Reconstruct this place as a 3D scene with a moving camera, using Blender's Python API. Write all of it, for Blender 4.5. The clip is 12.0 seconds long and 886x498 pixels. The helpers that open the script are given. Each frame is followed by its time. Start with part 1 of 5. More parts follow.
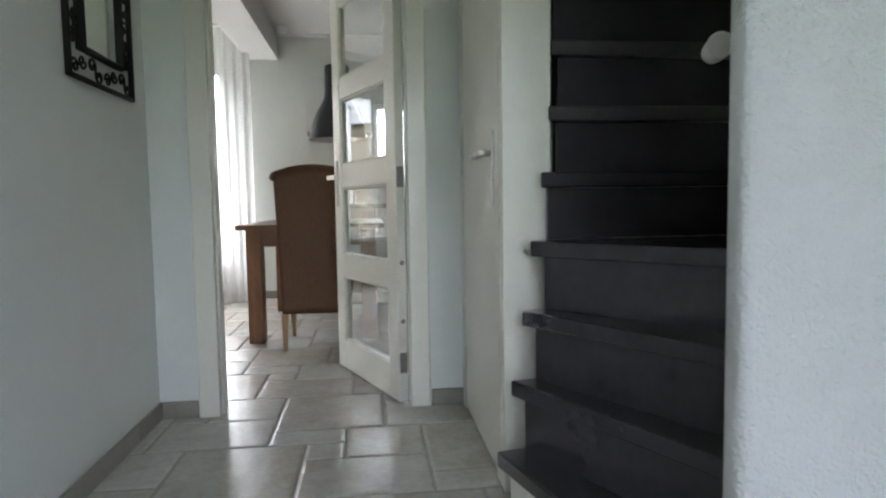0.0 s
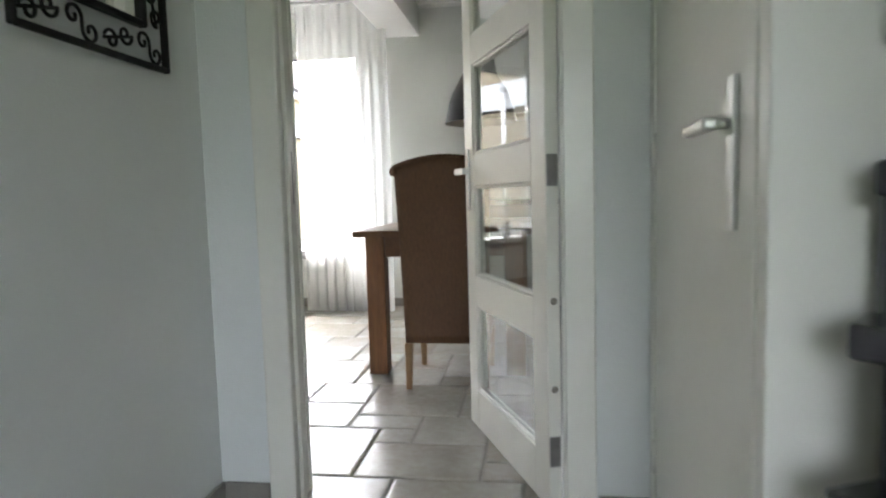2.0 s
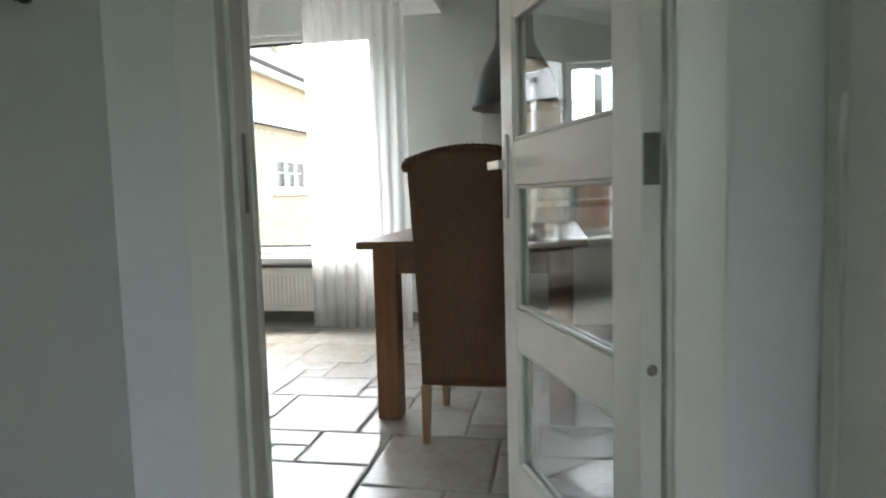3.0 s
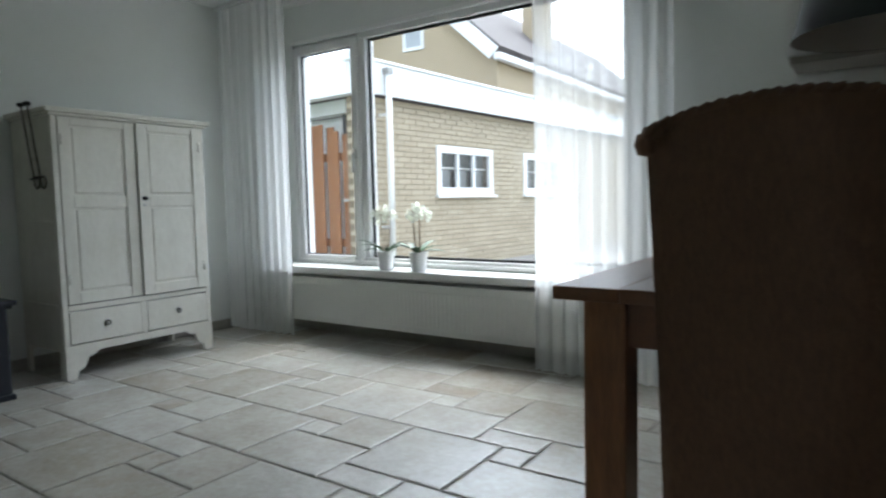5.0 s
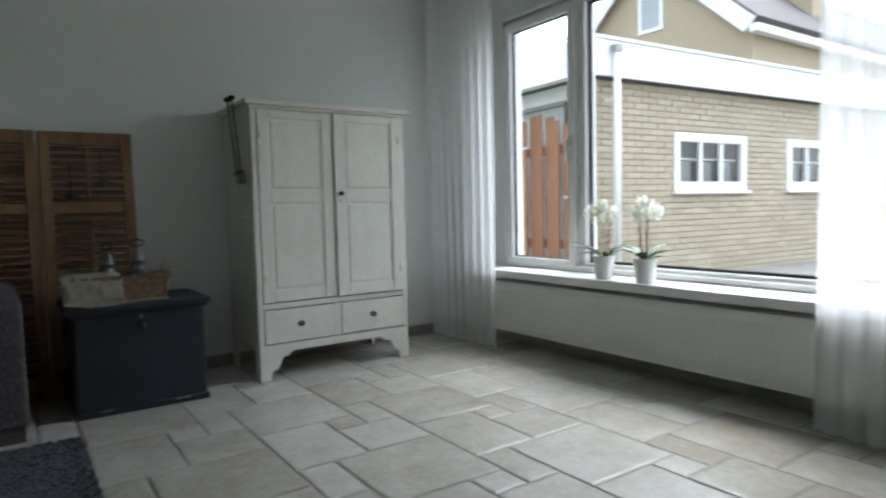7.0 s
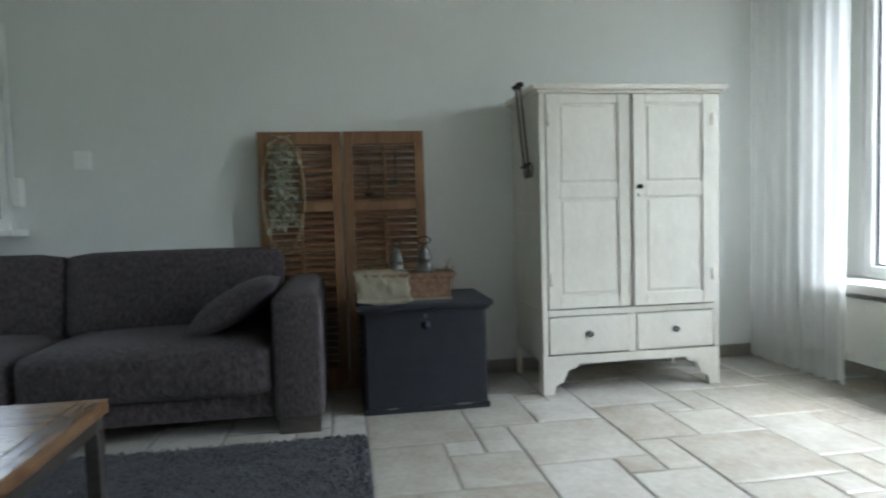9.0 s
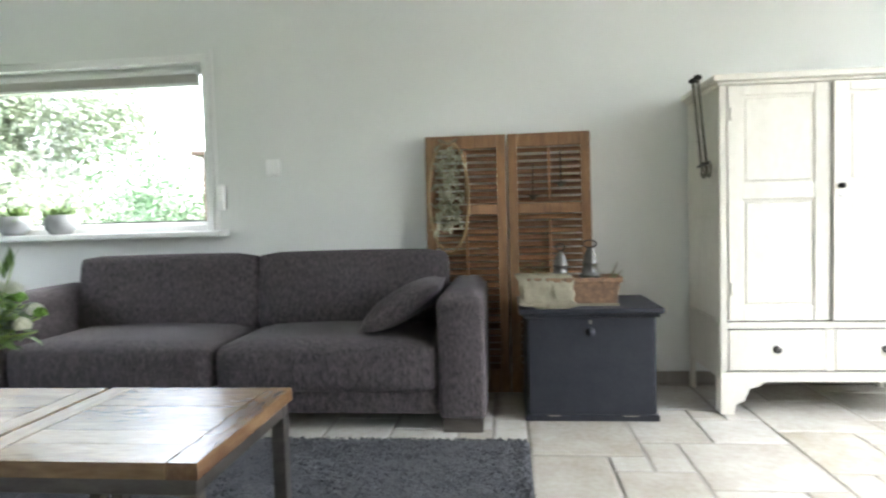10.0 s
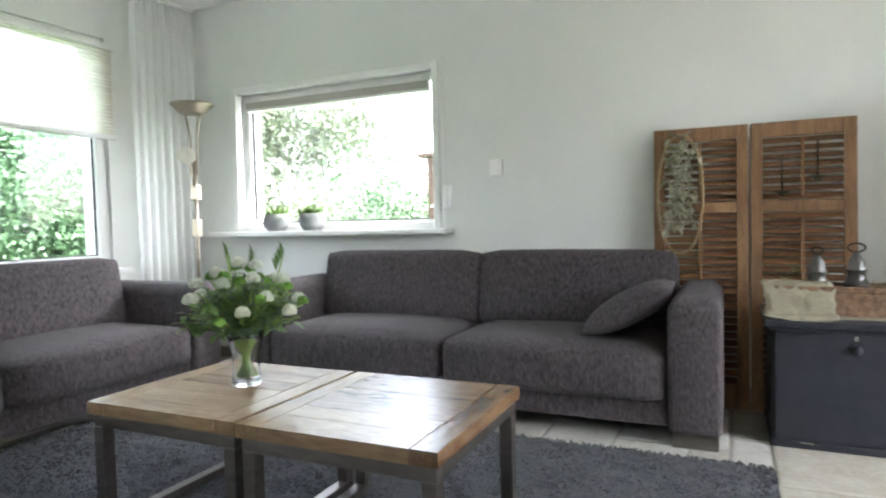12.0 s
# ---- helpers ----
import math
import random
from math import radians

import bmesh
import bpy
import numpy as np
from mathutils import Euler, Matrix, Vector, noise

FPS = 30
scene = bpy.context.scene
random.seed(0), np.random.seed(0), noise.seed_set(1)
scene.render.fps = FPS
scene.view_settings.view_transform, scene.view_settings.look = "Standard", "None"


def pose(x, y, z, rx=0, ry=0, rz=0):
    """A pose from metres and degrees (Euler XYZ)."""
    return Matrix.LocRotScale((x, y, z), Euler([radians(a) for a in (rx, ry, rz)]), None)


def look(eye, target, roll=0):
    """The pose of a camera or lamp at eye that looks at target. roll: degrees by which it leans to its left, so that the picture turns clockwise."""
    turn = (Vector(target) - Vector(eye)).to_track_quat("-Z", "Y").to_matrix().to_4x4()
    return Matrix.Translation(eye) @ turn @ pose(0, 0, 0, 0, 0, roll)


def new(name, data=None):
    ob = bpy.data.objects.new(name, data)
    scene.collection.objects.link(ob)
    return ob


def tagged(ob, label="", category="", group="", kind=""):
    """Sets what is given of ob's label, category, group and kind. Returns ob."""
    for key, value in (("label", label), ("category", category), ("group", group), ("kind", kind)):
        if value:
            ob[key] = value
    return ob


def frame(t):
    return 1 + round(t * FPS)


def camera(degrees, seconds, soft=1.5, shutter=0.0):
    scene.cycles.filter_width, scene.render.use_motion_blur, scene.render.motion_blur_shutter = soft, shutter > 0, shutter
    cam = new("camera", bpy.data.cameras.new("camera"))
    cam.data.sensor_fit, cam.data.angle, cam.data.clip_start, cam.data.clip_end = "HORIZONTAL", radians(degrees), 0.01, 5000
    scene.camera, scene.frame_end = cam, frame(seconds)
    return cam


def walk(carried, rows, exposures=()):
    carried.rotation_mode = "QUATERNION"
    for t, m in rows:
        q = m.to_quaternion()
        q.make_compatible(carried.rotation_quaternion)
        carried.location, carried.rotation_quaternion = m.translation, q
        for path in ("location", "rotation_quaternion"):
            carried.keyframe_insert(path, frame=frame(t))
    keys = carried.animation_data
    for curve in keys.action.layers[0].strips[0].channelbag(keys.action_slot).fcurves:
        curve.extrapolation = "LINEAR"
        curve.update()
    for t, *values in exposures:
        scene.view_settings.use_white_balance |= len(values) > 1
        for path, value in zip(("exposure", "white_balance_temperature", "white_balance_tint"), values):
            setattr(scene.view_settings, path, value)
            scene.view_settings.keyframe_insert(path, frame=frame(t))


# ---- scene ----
cam = camera(70.4, 12.0, soft=2.1, shutter=0.5)
PATH = [
    (0, (0.251, 0.465, 0.886), (0.477, 2.447, 0.743), -0.9),
    (0.5, (0.273, 0.608, 0.882), (0.417, 2.597, 0.722), -0.9),
    (1, (0.298, 0.814, 0.925), (0.352, 2.806, 0.758), -1.1),
    (1.5, (0.332, 1.1, 0.923), (0.228, 3.09, 0.757), -1.4),
    (2, (0.325, 1.398, 0.944), (0.041, 3.37, 0.774), -1.6),
    (2.5, (0.28, 1.738, 0.954), (-0.052, 3.703, 0.785), -1.5),
    (2.7, (0.253, 1.868, 0.957), (-0.083, 3.832, 0.785), -1.6),
    (4.3, (0.078, 2.87, 0.939), (-0.652, 4.726, 0.783), -1.1),
    (4.5, (0.051, 2.983, 0.953), (-0.78, 4.795, 0.795), -1.3),
    (5, (0.006, 3.212, 0.968), (-1.121, 4.858, 0.82), -1.3),
    (5.5, (-0.086, 3.417, 0.959), (-1.327, 4.978, 0.814), -1.3),
    (6, (-0.191, 3.546, 0.962), (-1.497, 5.055, 0.823), -1.3),
    (6.5, (-0.274, 3.678, 0.936), (-1.723, 5.05, 0.799), -1.6),
    (7, (-0.366, 3.784, 0.931), (-2.005, 4.922, 0.803), -1.4),
    (9, (-0.759, 3.938, 0.93), (-2.733, 4.243, 0.815), -1.6),
    (9.5, (-0.776, 3.934, 0.932), (-2.773, 3.97, 0.829), -1.6),
    (10, (-0.782, 3.925, 0.941), (-2.769, 3.723, 0.842), -1.6),
    (10.5, (-0.786, 3.901, 0.943), (-2.742, 3.492, 0.849), -1.5),
    (11, (-0.793, 3.886, 0.949), (-2.706, 3.311, 0.853), -1.5),
    (11.5, (-0.797, 3.871, 0.947), (-2.662, 3.156, 0.856), -1.5),
    (12, (-0.797, 3.853, 0.949), (-2.612, 3.019, 0.859), -1.4),
]
EXPOSURES = [(0.0, 4.15, 6250, 12), (1.5, 4.35, 6350, 12), (2.5, 3.92, 6350, 11), (4.3, 2.9, 5850, 3), (5.0, 2.45, 5800, 4), (6.0, 2.15, 5800, 4), (7.0, 2.4, 5850, 5),
             (9.0, 3.4, 5850, 4), (9.6, 4.05, 6150, 7), (10.5, 4.95, 6350, 10), (12.0, 4.65, 6300, 10)]
walk(cam, [(t, look(eye, target, roll)) for t, eye, target, roll in PATH], EXPOSURES)

# ---- light ----
world = bpy.data.worlds.new("overcast")
scene.world = world
world.use_nodes = True
wn, wl = world.node_tree.nodes, world.node_tree.links
wn.clear()
sky = wn.new("ShaderNodeTexSky")
sky.sky_type = "NISHITA"
sky.sun_disc = False
sky.sun_elevation, sky.sun_rotation = radians(66), radians(-20)
sky.dust_density = 4.0
hs = wn.new("ShaderNodeHueSaturation")
hs.inputs["Saturation"].default_value = 0.4
bg = wn.new("ShaderNodeBackground")
bg.inputs["Strength"].default_value = 0.15
wo = wn.new("ShaderNodeOutputWorld")
wl.new(sky.outputs[0], hs.inputs["Color"])
wl.new(hs.outputs[0], bg.inputs["Color"])
wl.new(bg.outputs[0], wo.inputs[0])
sun_data = bpy.data.lights.new("sun", "SUN")
sun_data.energy, sun_data.angle, sun_data.color = 0.85, radians(100), (1.0, 0.985, 0.96)
sun = new("sun", sun_data)
sun.matrix_world = look((0, 0, 10), (1.39, -3.82, 0.865))

# ---- materials ----
def mat(name, color, rough=0.6, metal=0.0, var=0.0, scale=8.0, bump=0.0, bscale=60.0, color2=None, stretch=(1, 1, 1),
        spec=0.5, trans=0.0, obrand=0.0, coat=0.0, island=0.0, detail=4.0, sheen=0.0, lo=0.42, hi=1.02):
    """A principled material with two scales of colour variation, fine relief and a random shade per piece."""
    m = bpy.data.materials.new(name)
    m.use_nodes = True
    n, l = m.node_tree.nodes, m.node_tree.links
    p = n["Principled BSDF"]
    p.inputs["Base Color"].default_value = (*color, 1)
    p.inputs["Roughness"].default_value = rough
    p.inputs["Metallic"].default_value = metal
    p.inputs["Specular IOR Level"].default_value = spec
    p.inputs["Transmission Weight"].default_value = trans
    p.inputs["Coat Weight"].default_value = coat
    p.inputs["Sheen Weight"].default_value = sheen
    tc = n.new("ShaderNodeTexCoord")
    mp = n.new("ShaderNodeMapping")
    mp.inputs["Scale"].default_value = stretch
    l.new(tc.outputs["Object"], mp.inputs[0])
    if obrand:
        oi, sc = n.new("ShaderNodeObjectInfo"), n.new("ShaderNodeMath")
        sc.operation = "MULTIPLY"
        sc.inputs[1].default_value = 41.0
        l.new(oi.outputs["Random"], sc.inputs[0])
        l.new(sc.outputs[0], mp.inputs["Location"])
    if var or color2:
        a = n.new("ShaderNodeTexNoise")
        a.inputs["Scale"].default_value, a.inputs["Detail"].default_value = scale, detail
        a.inputs["Roughness"].default_value = 0.65
        b = n.new("ShaderNodeTexNoise")
        b.inputs["Scale"].default_value, b.inputs["Detail"].default_value = scale * 7.3, 3
        l.new(mp.outputs[0], a.inputs[0])
        l.new(mp.outputs[0], b.inputs[0])
        add = n.new("ShaderNodeMath")
        add.operation = "MULTIPLY_ADD"
        add.inputs[1].default_value = 0.45
        l.new(b.outputs[0], add.inputs[0])
        l.new(a.outputs[0], add.inputs[2])
        fac = add.outputs[0]
        if obrand or island:
            r = n.new("ShaderNodeObjectInfo") if obrand else n.new("ShaderNodeNewGeometry")
            ad2 = n.new("ShaderNodeMath")
            ad2.operation = "MULTIPLY_ADD"
            ad2.inputs[1].default_value = obrand or island
            l.new(r.outputs["Random" if obrand else "Random Per Island"], ad2.inputs[0])
            l.new(fac, ad2.inputs[2])
            fac = ad2.outputs[0]
        mr = n.new("ShaderNodeMapRange")
        k = (obrand or island) * 0.5
        mr.inputs["From Min"].default_value, mr.inputs["From Max"].default_value = lo + k * 0.4, hi + k * 1.6
        l.new(fac, mr.inputs["Value"])
        mx = n.new("ShaderNodeMix")
        mx.data_type = "RGBA"
        c2 = color2 or tuple(c * (1 - var) for c in color)
        mx.inputs["A"].default_value = (*color, 1)
        mx.inputs["B"].default_value = (*c2, 1)
        l.new(mr.outputs[0], mx.inputs["Factor"])
        l.new(mx.outputs["Result"], p.inputs["Base Color"])
    if bump:
        c = n.new("ShaderNodeTexNoise")
        c.inputs["Scale"].default_value, c.inputs["Detail"].default_value = bscale, 3
        l.new(mp.outputs[0], c.inputs[0])
        bp = n.new("ShaderNodeBump")
        bp.inputs["Strength"].default_value = 1.0
        bp.inputs["Distance"].default_value = bump
        l.new(c.outputs[0], bp.inputs["Height"])
        l.new(bp.outputs[0], p.inputs["Normal"])
    return m


def glass_mat(name, tint=(1, 1, 1)):
    """Thin pane: clear, with a Fresnel gloss."""
    m = bpy.data.materials.new(name)
    m.use_nodes = True
    n, l = m.node_tree.nodes, m.node_tree.links
    n.remove(n["Principled BSDF"])
    t = n.new("ShaderNodeBsdfTransparent")
    t.inputs[0].default_value = (*tint, 1)
    g = n.new("ShaderNodeBsdfGlossy")
    g.inputs["Roughness"].default_value = 0.01
    f = n.new("ShaderNodeLayerWeight")
    f.inputs["Blend"].default_value = 0.5
    pw, ma = n.new("ShaderNodeMath"), n.new("ShaderNodeMath")
    pw.operation, ma.operation = "POWER", "MULTIPLY_ADD"
    pw.inputs[1].default_value = 4.0
    ma.inputs[1].default_value, ma.inputs[2].default_value = 0.75, 0.035
    x = n.new("ShaderNodeMixShader")
    l.new(f.outputs["Facing"], pw.inputs[0])
    l.new(pw.outputs[0], ma.inputs[0])
    l.new(ma.outputs[0], x.inputs[0])
    l.new(t.outputs[0], x.inputs[1])
    l.new(g.outputs[0], x.inputs[2])
    l.new(x.outputs[0], n["Material Output"].inputs[0])
    return m


def sheer_mat(name, color, clear, rough_scale=900.0):
    """Woven sheer cloth: part clear, part diffusing light through and back."""
    m = bpy.data.materials.new(name)
    m.use_nodes = True
    n, l = m.node_tree.nodes, m.node_tree.links
    n.remove(n["Principled BSDF"])
    t = n.new("ShaderNodeBsdfTransparent")
    d = n.new("ShaderNodeBsdfDiffuse")
    tr = n.new("ShaderNodeBsdfTranslucent")
    d.inputs[0].default_value = tr.inputs[0].default_value = (*color, 1)
    a, b = n.new("ShaderNodeMixShader"), n.new("ShaderNodeMixShader")
    a.inputs[0].default_value = 0.63
    tc, w = n.new("ShaderNodeTexCoord"), n.new("ShaderNodeTexNoise")
    w.inputs["Scale"].default_value = rough_scale
    l.new(tc.outputs["Object"], w.inputs[0])
    mr = n.new("ShaderNodeMapRange")
    mr.inputs["To Min"].default_value, mr.inputs["To Max"].default_value = clear - 0.08, clear + 0.08
    l.new(w.outputs[0], mr.inputs[0])
    l.new(mr.outputs[0], b.inputs[0])
    l.new(d.outputs[0], a.inputs[1])
    l.new(tr.outputs[0], a.inputs[2])
    l.new(a.outputs[0], b.inputs[1])
    l.new(t.outputs[0], b.inputs[2])
    l.new(b.outputs[0], n["Material Output"].inputs[0])
    return m


PLASTER = mat("plaster", (0.755, 0.77, 0.74), 0.85, var=0.05, scale=1.2, bump=0.0012, bscale=160)
ROUGHCAST = mat("stippled_plaster", (0.70, 0.70, 0.70), 0.85, var=0.06, scale=2, bump=0.010, bscale=120)
CEILING = mat("ceiling_paint", (0.84, 0.84, 0.82), 0.9, var=0.03, scale=1.5, bump=0.0006, bscale=90)
TRIM = mat("cream_gloss_paint", (0.80, 0.78, 0.70), 0.28, var=0.06, scale=3, bump=0.0003, bscale=25)
FRAME = mat("white_window_paint", (0.80, 0.80, 0.78), 0.3, var=0.04, scale=4)
RUBBER = mat("black_gasket", (0.015, 0.015, 0.016), 0.6)
GROUT = mat("grout", (0.34, 0.32, 0.28), 0.95, var=0.4, scale=9, bump=0.001, bscale=200)
TILE = mat("stone_tile", (0.55, 0.54, 0.50), 0.27, scale=5.0, color2=(0.36, 0.325, 0.265), bump=0.0022, bscale=22, spec=0.7, obrand=0.42, lo=0.52, hi=0.95, detail=8)
SKIRT = mat("skirting_tile", (0.36, 0.335, 0.29), 0.5, var=0.3, scale=7, bump=0.0008, bscale=50, obrand=0.3)
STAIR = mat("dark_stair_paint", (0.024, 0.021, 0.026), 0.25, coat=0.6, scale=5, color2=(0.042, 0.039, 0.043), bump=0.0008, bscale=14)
NOSING = mat("worn_nosing", (0.034, 0.031, 0.034), 0.28, coat=0.8, scale=30, color2=(0.062, 0.058, 0.060), bump=0.0010, bscale=40)
STEEL = mat("brushed_steel", (0.55, 0.54, 0.52), 0.35, 1.0, var=0.15, scale=20, stretch=(1, 1, 8))
HINGE = mat("grey_hinge", (0.35, 0.34, 0.32), 0.45, 0.9, var=0.3, scale=30)
BRONZE = mat("aged_bronze_rod", (0.13, 0.11, 0.085), 0.5, 0.6, var=0.3, scale=20)
IRON = mat("wrought_iron", (0.025, 0.022, 0.02), 0.55, 0.6, var=0.4, scale=30, bump=0.0006, bscale=80)
MIRROR = mat("mirror_glass", (0.86, 0.88, 0.86), 0.02, 1.0)
GLASS = glass_mat("window_glass")
DOORGLASS = glass_mat("door_glass", (0.93, 0.95, 0.94))
SHEER = sheer_mat("sheer_curtain", (0.96, 0.965, 0.955), 0.46)
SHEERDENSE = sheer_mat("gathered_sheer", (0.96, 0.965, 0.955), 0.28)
BLIND = sheer_mat("pleated_blind", (0.80, 0.77, 0.68), 0.06)
WICKER = mat("brown_wicker", (0.14, 0.066, 0.026), 0.65, lo=0.45, hi=1.0, scale=110, color2=(0.075, 0.034, 0.014), bump=0.003, bscale=95, stretch=(1, 1, 0.35))
CHAIRLEG = mat("light_chair_leg", (0.36, 0.21, 0.09), 0.5, var=0.4, scale=12, stretch=(4, 4, 0.6))
PINE = mat("stained_pine", (0.25, 0.105, 0.035), 0.4, lo=0.5, hi=0.92, scale=6, color2=(0.10, 0.038, 0.014), bump=0.0008, bscale=18, stretch=(5, 5, 0.45), detail=8)
PINETOP = mat("stained_pine_top", (0.20, 0.085, 0.035), 0.33, scale=6, color2=(0.09, 0.036, 0.016), bump=0.0008, bscale=18, stretch=(5, 0.45, 5), detail=8, obrand=0.4)
LAMPBLACK = mat("anthracite_lamp", (0.035, 0.04, 0.043), 0.4, 0.2, var=0.15, scale=6)
LAMPINSIDE = mat("pale_lamp_inside", (0.55, 0.54, 0.5), 0.6)
RADIATOR = mat("radiator_enamel", (0.76, 0.76, 0.72), 0.35, var=0.04, scale=3)
CABPAINT = mat("chalky_white_paint", (0.75, 0.725, 0.645), 0.55, scale=7, color2=(0.60, 0.57, 0.49), bump=0.0009, bscale=35, stretch=(1, 1, 0.5), detail=8)
GAP = mat("dark_gap", (0.03, 0.028, 0.025), 0.9)
TRUNK = mat("blue_black_paint", (0.014, 0.016, 0.023), 0.5, spec=0.3, scale=9, color2=(0.030, 0.031, 0.037), bump=0.0008, bscale=30)
CHIP = mat("bare_chipped_edge", (0.30, 0.27, 0.22), 0.8, var=0.4, scale=40)
SHUTTER = mat("weathered_shutter_wood", (0.33, 0.185, 0.085), 0.62, scale=6, color2=(0.11, 0.055, 0.025), lo=0.5, hi=0.95, bump=0.0012, bscale=24, stretch=(5, 5, 0.6), detail=8)
SLAT = mat("shutter_slat_wood", (0.23, 0.115, 0.045), 0.62, scale=7, color2=(0.11, 0.052, 0.022), bump=0.001, bscale=24, stretch=(5, 0.6, 5), detail=7, obrand=0.35)
SOFA = mat("grey_brown_weave", (0.115, 0.094, 0.096), 0.95, scale=60, stretch=(1.6, 1.6, 0.6), color2=(0.018, 0.015, 0.016), bump=0.004, bscale=260, sheen=0.08, lo=0.56, hi=0.88, detail=9)
RUG = mat("charcoal_pile", (0.115, 0.120, 0.132), 0.98, scale=22, color2=(0.045, 0.048, 0.055), bump=0.010, bscale=110, sheen=0.08, lo=0.54, hi=0.88, detail=8, island=0.5)
RAWSTEEL = mat("raw_steel", (0.20, 0.18, 0.165), 0.36, 0.9, var=0.4, scale=12, stretch=(1, 1, 4))
PLANK = mat("reclaimed_plank", (0.40, 0.275, 0.155), 0.27, lo=0.46, hi=0.95, scale=4, color2=(0.105, 0.052, 0.024), bump=0.0016, bscale=16, stretch=(0.6, 3, 3), detail=10, obrand=0.4)
VASE = mat("vase_glass", (0.96, 0.98, 0.97), 0.02, trans=1.0)
STEM = mat("green_stem", (0.32, 0.46, 0.12), 0.5, var=0.4, scale=30)
LEAF = mat("leaf_green", (0.085, 0.175, 0.05), 0.5, scale=12, color2=(0.18, 0.29, 0.09), island=0.6)
LEAFGREY = mat("eucalyptus_leaf", (0.10, 0.16, 0.10), 0.6, scale=12, color2=(0.17, 0.23, 0.15), island=0.6)
LIME = mat("lime_flower", (0.16, 0.33, 0.05), 0.6, scale=20, color2=(0.25, 0.44, 0.10), island=0.5)
PETAL = sheer_mat("white_petal", (0.78, 0.79, 0.70), 0.08, 300)
CERAMIC = mat("white_ceramic", (0.74, 0.74, 0.72), 0.3, var=0.05, scale=5)
GREYPOT = mat("grey_cement_pot", (0.30, 0.31, 0.31), 0.75, var=0.35, scale=14, bump=0.001, bscale=90)
SOIL = mat("potting_soil", (0.05, 0.035, 0.025), 1.0, var=0.4, scale=40)
LINEN = mat("beige_linen", (0.30, 0.275, 0.20), 0.95, scale=14, color2=(0.19, 0.165, 0.11), bump=0.002, bscale=260)
BASKETWOOD = mat("rustic_tray_wood", (0.30, 0.175, 0.095), 0.75, scale=9, lo=0.5, hi=0.9, color2=(0.085, 0.05, 0.03), bump=0.002, bscale=30, stretch=(5, 0.8, 5), detail=8)
PEWTER = mat("dull_pewter", (0.20, 0.195, 0.185), 0.38, 1.0, var=0.3, scale=18)
DRYLEAF = mat("dried_leaf", (0.60, 0.58, 0.46), 0.8, scale=16, color2=(0.27, 0.27, 0.17), island=0.8)
TWIG = mat("twig", (0.22, 0.15, 0.085), 0.85, var=0.4, scale=30)
NICKEL = mat("satin_nickel", (0.36, 0.31, 0.25), 0.36, 1.0, var=0.12, scale=14)
PLASTIC = mat("white_plastic", (0.88, 0.88, 0.86), 0.4)
KITCHEN = mat("white_kitchen_front", (0.80, 0.80, 0.79), 0.25, var=0.03, scale=2)
WORKTOP = mat("black_worktop", (0.02, 0.02, 0.022), 0.25, var=0.4, scale=40)
BRICK = mat("buff_brick", (0.45, 0.385, 0.28), 0.9, scale=10, color2=(0.34, 0.285, 0.20), bump=0.003, bscale=70, obrand=0.4)
BRICKREST = mat("buff_brick_far", (0.45, 0.385, 0.28), 0.9, scale=10, color2=(0.34, 0.285, 0.20), bump=0.003, bscale=70, island=0.4)
MORTAR = mat("mortar", (0.23, 0.185, 0.125), 0.95, var=0.3, scale=14)
HOUSEBRICK = mat("house_brick", (0.47, 0.385, 0.265), 0.92, scale=9, color2=(0.36, 0.285, 0.185), bump=0.004, bscale=22, stretch=(1, 1, 3.2))
BOARD = mat("white_fascia_board", (0.78, 0.78, 0.77), 0.5, var=0.06, scale=2)
ROOF = mat("dark_roof_tile", (0.075, 0.062, 0.06), 0.8, var=0.4, scale=6, bump=0.01, bscale=14)
FENCE = mat("orange_fence_wood", (0.32, 0.135, 0.04), 0.7, scale=6, color2=(0.20, 0.085, 0.035), bump=0.002, bscale=20, stretch=(5, 5, 0.5), detail=7, obrand=0.5)
PAVING = mat("concrete_paving", (0.22, 0.21, 0.195), 0.9, var=0.4, scale=5, bump=0.003, bscale=30)
GRASS = mat("lawn", (0.06, 0.10, 0.03), 0.95, var=0.5, scale=3, bump=0.02, bscale=60)
HEDGE = mat("hedge_leaf", (0.050, 0.115, 0.05), 0.6, scale=3, color2=(0.10, 0.18, 0.085), island=0.8)
SHRUB = mat("shrub_leaf", (0.095, 0.13, 0.075), 0.6, scale=3, color2=(0.19, 0.22, 0.14), island=0.8)
BARK = mat("bark", (0.10, 0.075, 0.05), 0.95, var=0.4, scale=14, bump=0.01, bscale=30)
PVC = mat("white_downpipe", (0.72, 0.72, 0.70), 0.4, var=0.1, scale=6)
ROOMSHADE = mat("painted_room_shade", (0.03, 0.03, 0.033), 0.8, var=0.4, scale=5)
SPOT = mat("white_spot_shade", (0.82, 0.80, 0.72), 0.5)


# ---- mesh helpers ----
def box(bm, x0, y0, z0, x1, y1, z1, m=None):
    """A box between two corners, added to bm; m turns it afterwards."""
    r = bmesh.ops.create_cube(bm, size=1.0)["verts"]
    for v in r:
        v.co = Vector((x0 + (v.co.x + 0.5) * (x1 - x0), y0 + (v.co.y + 0.5) * (y1 - y0), z0 + (v.co.z + 0.5) * (z1 - z0)))
        if m is not None:
            v.co = m @ v.co
    return r


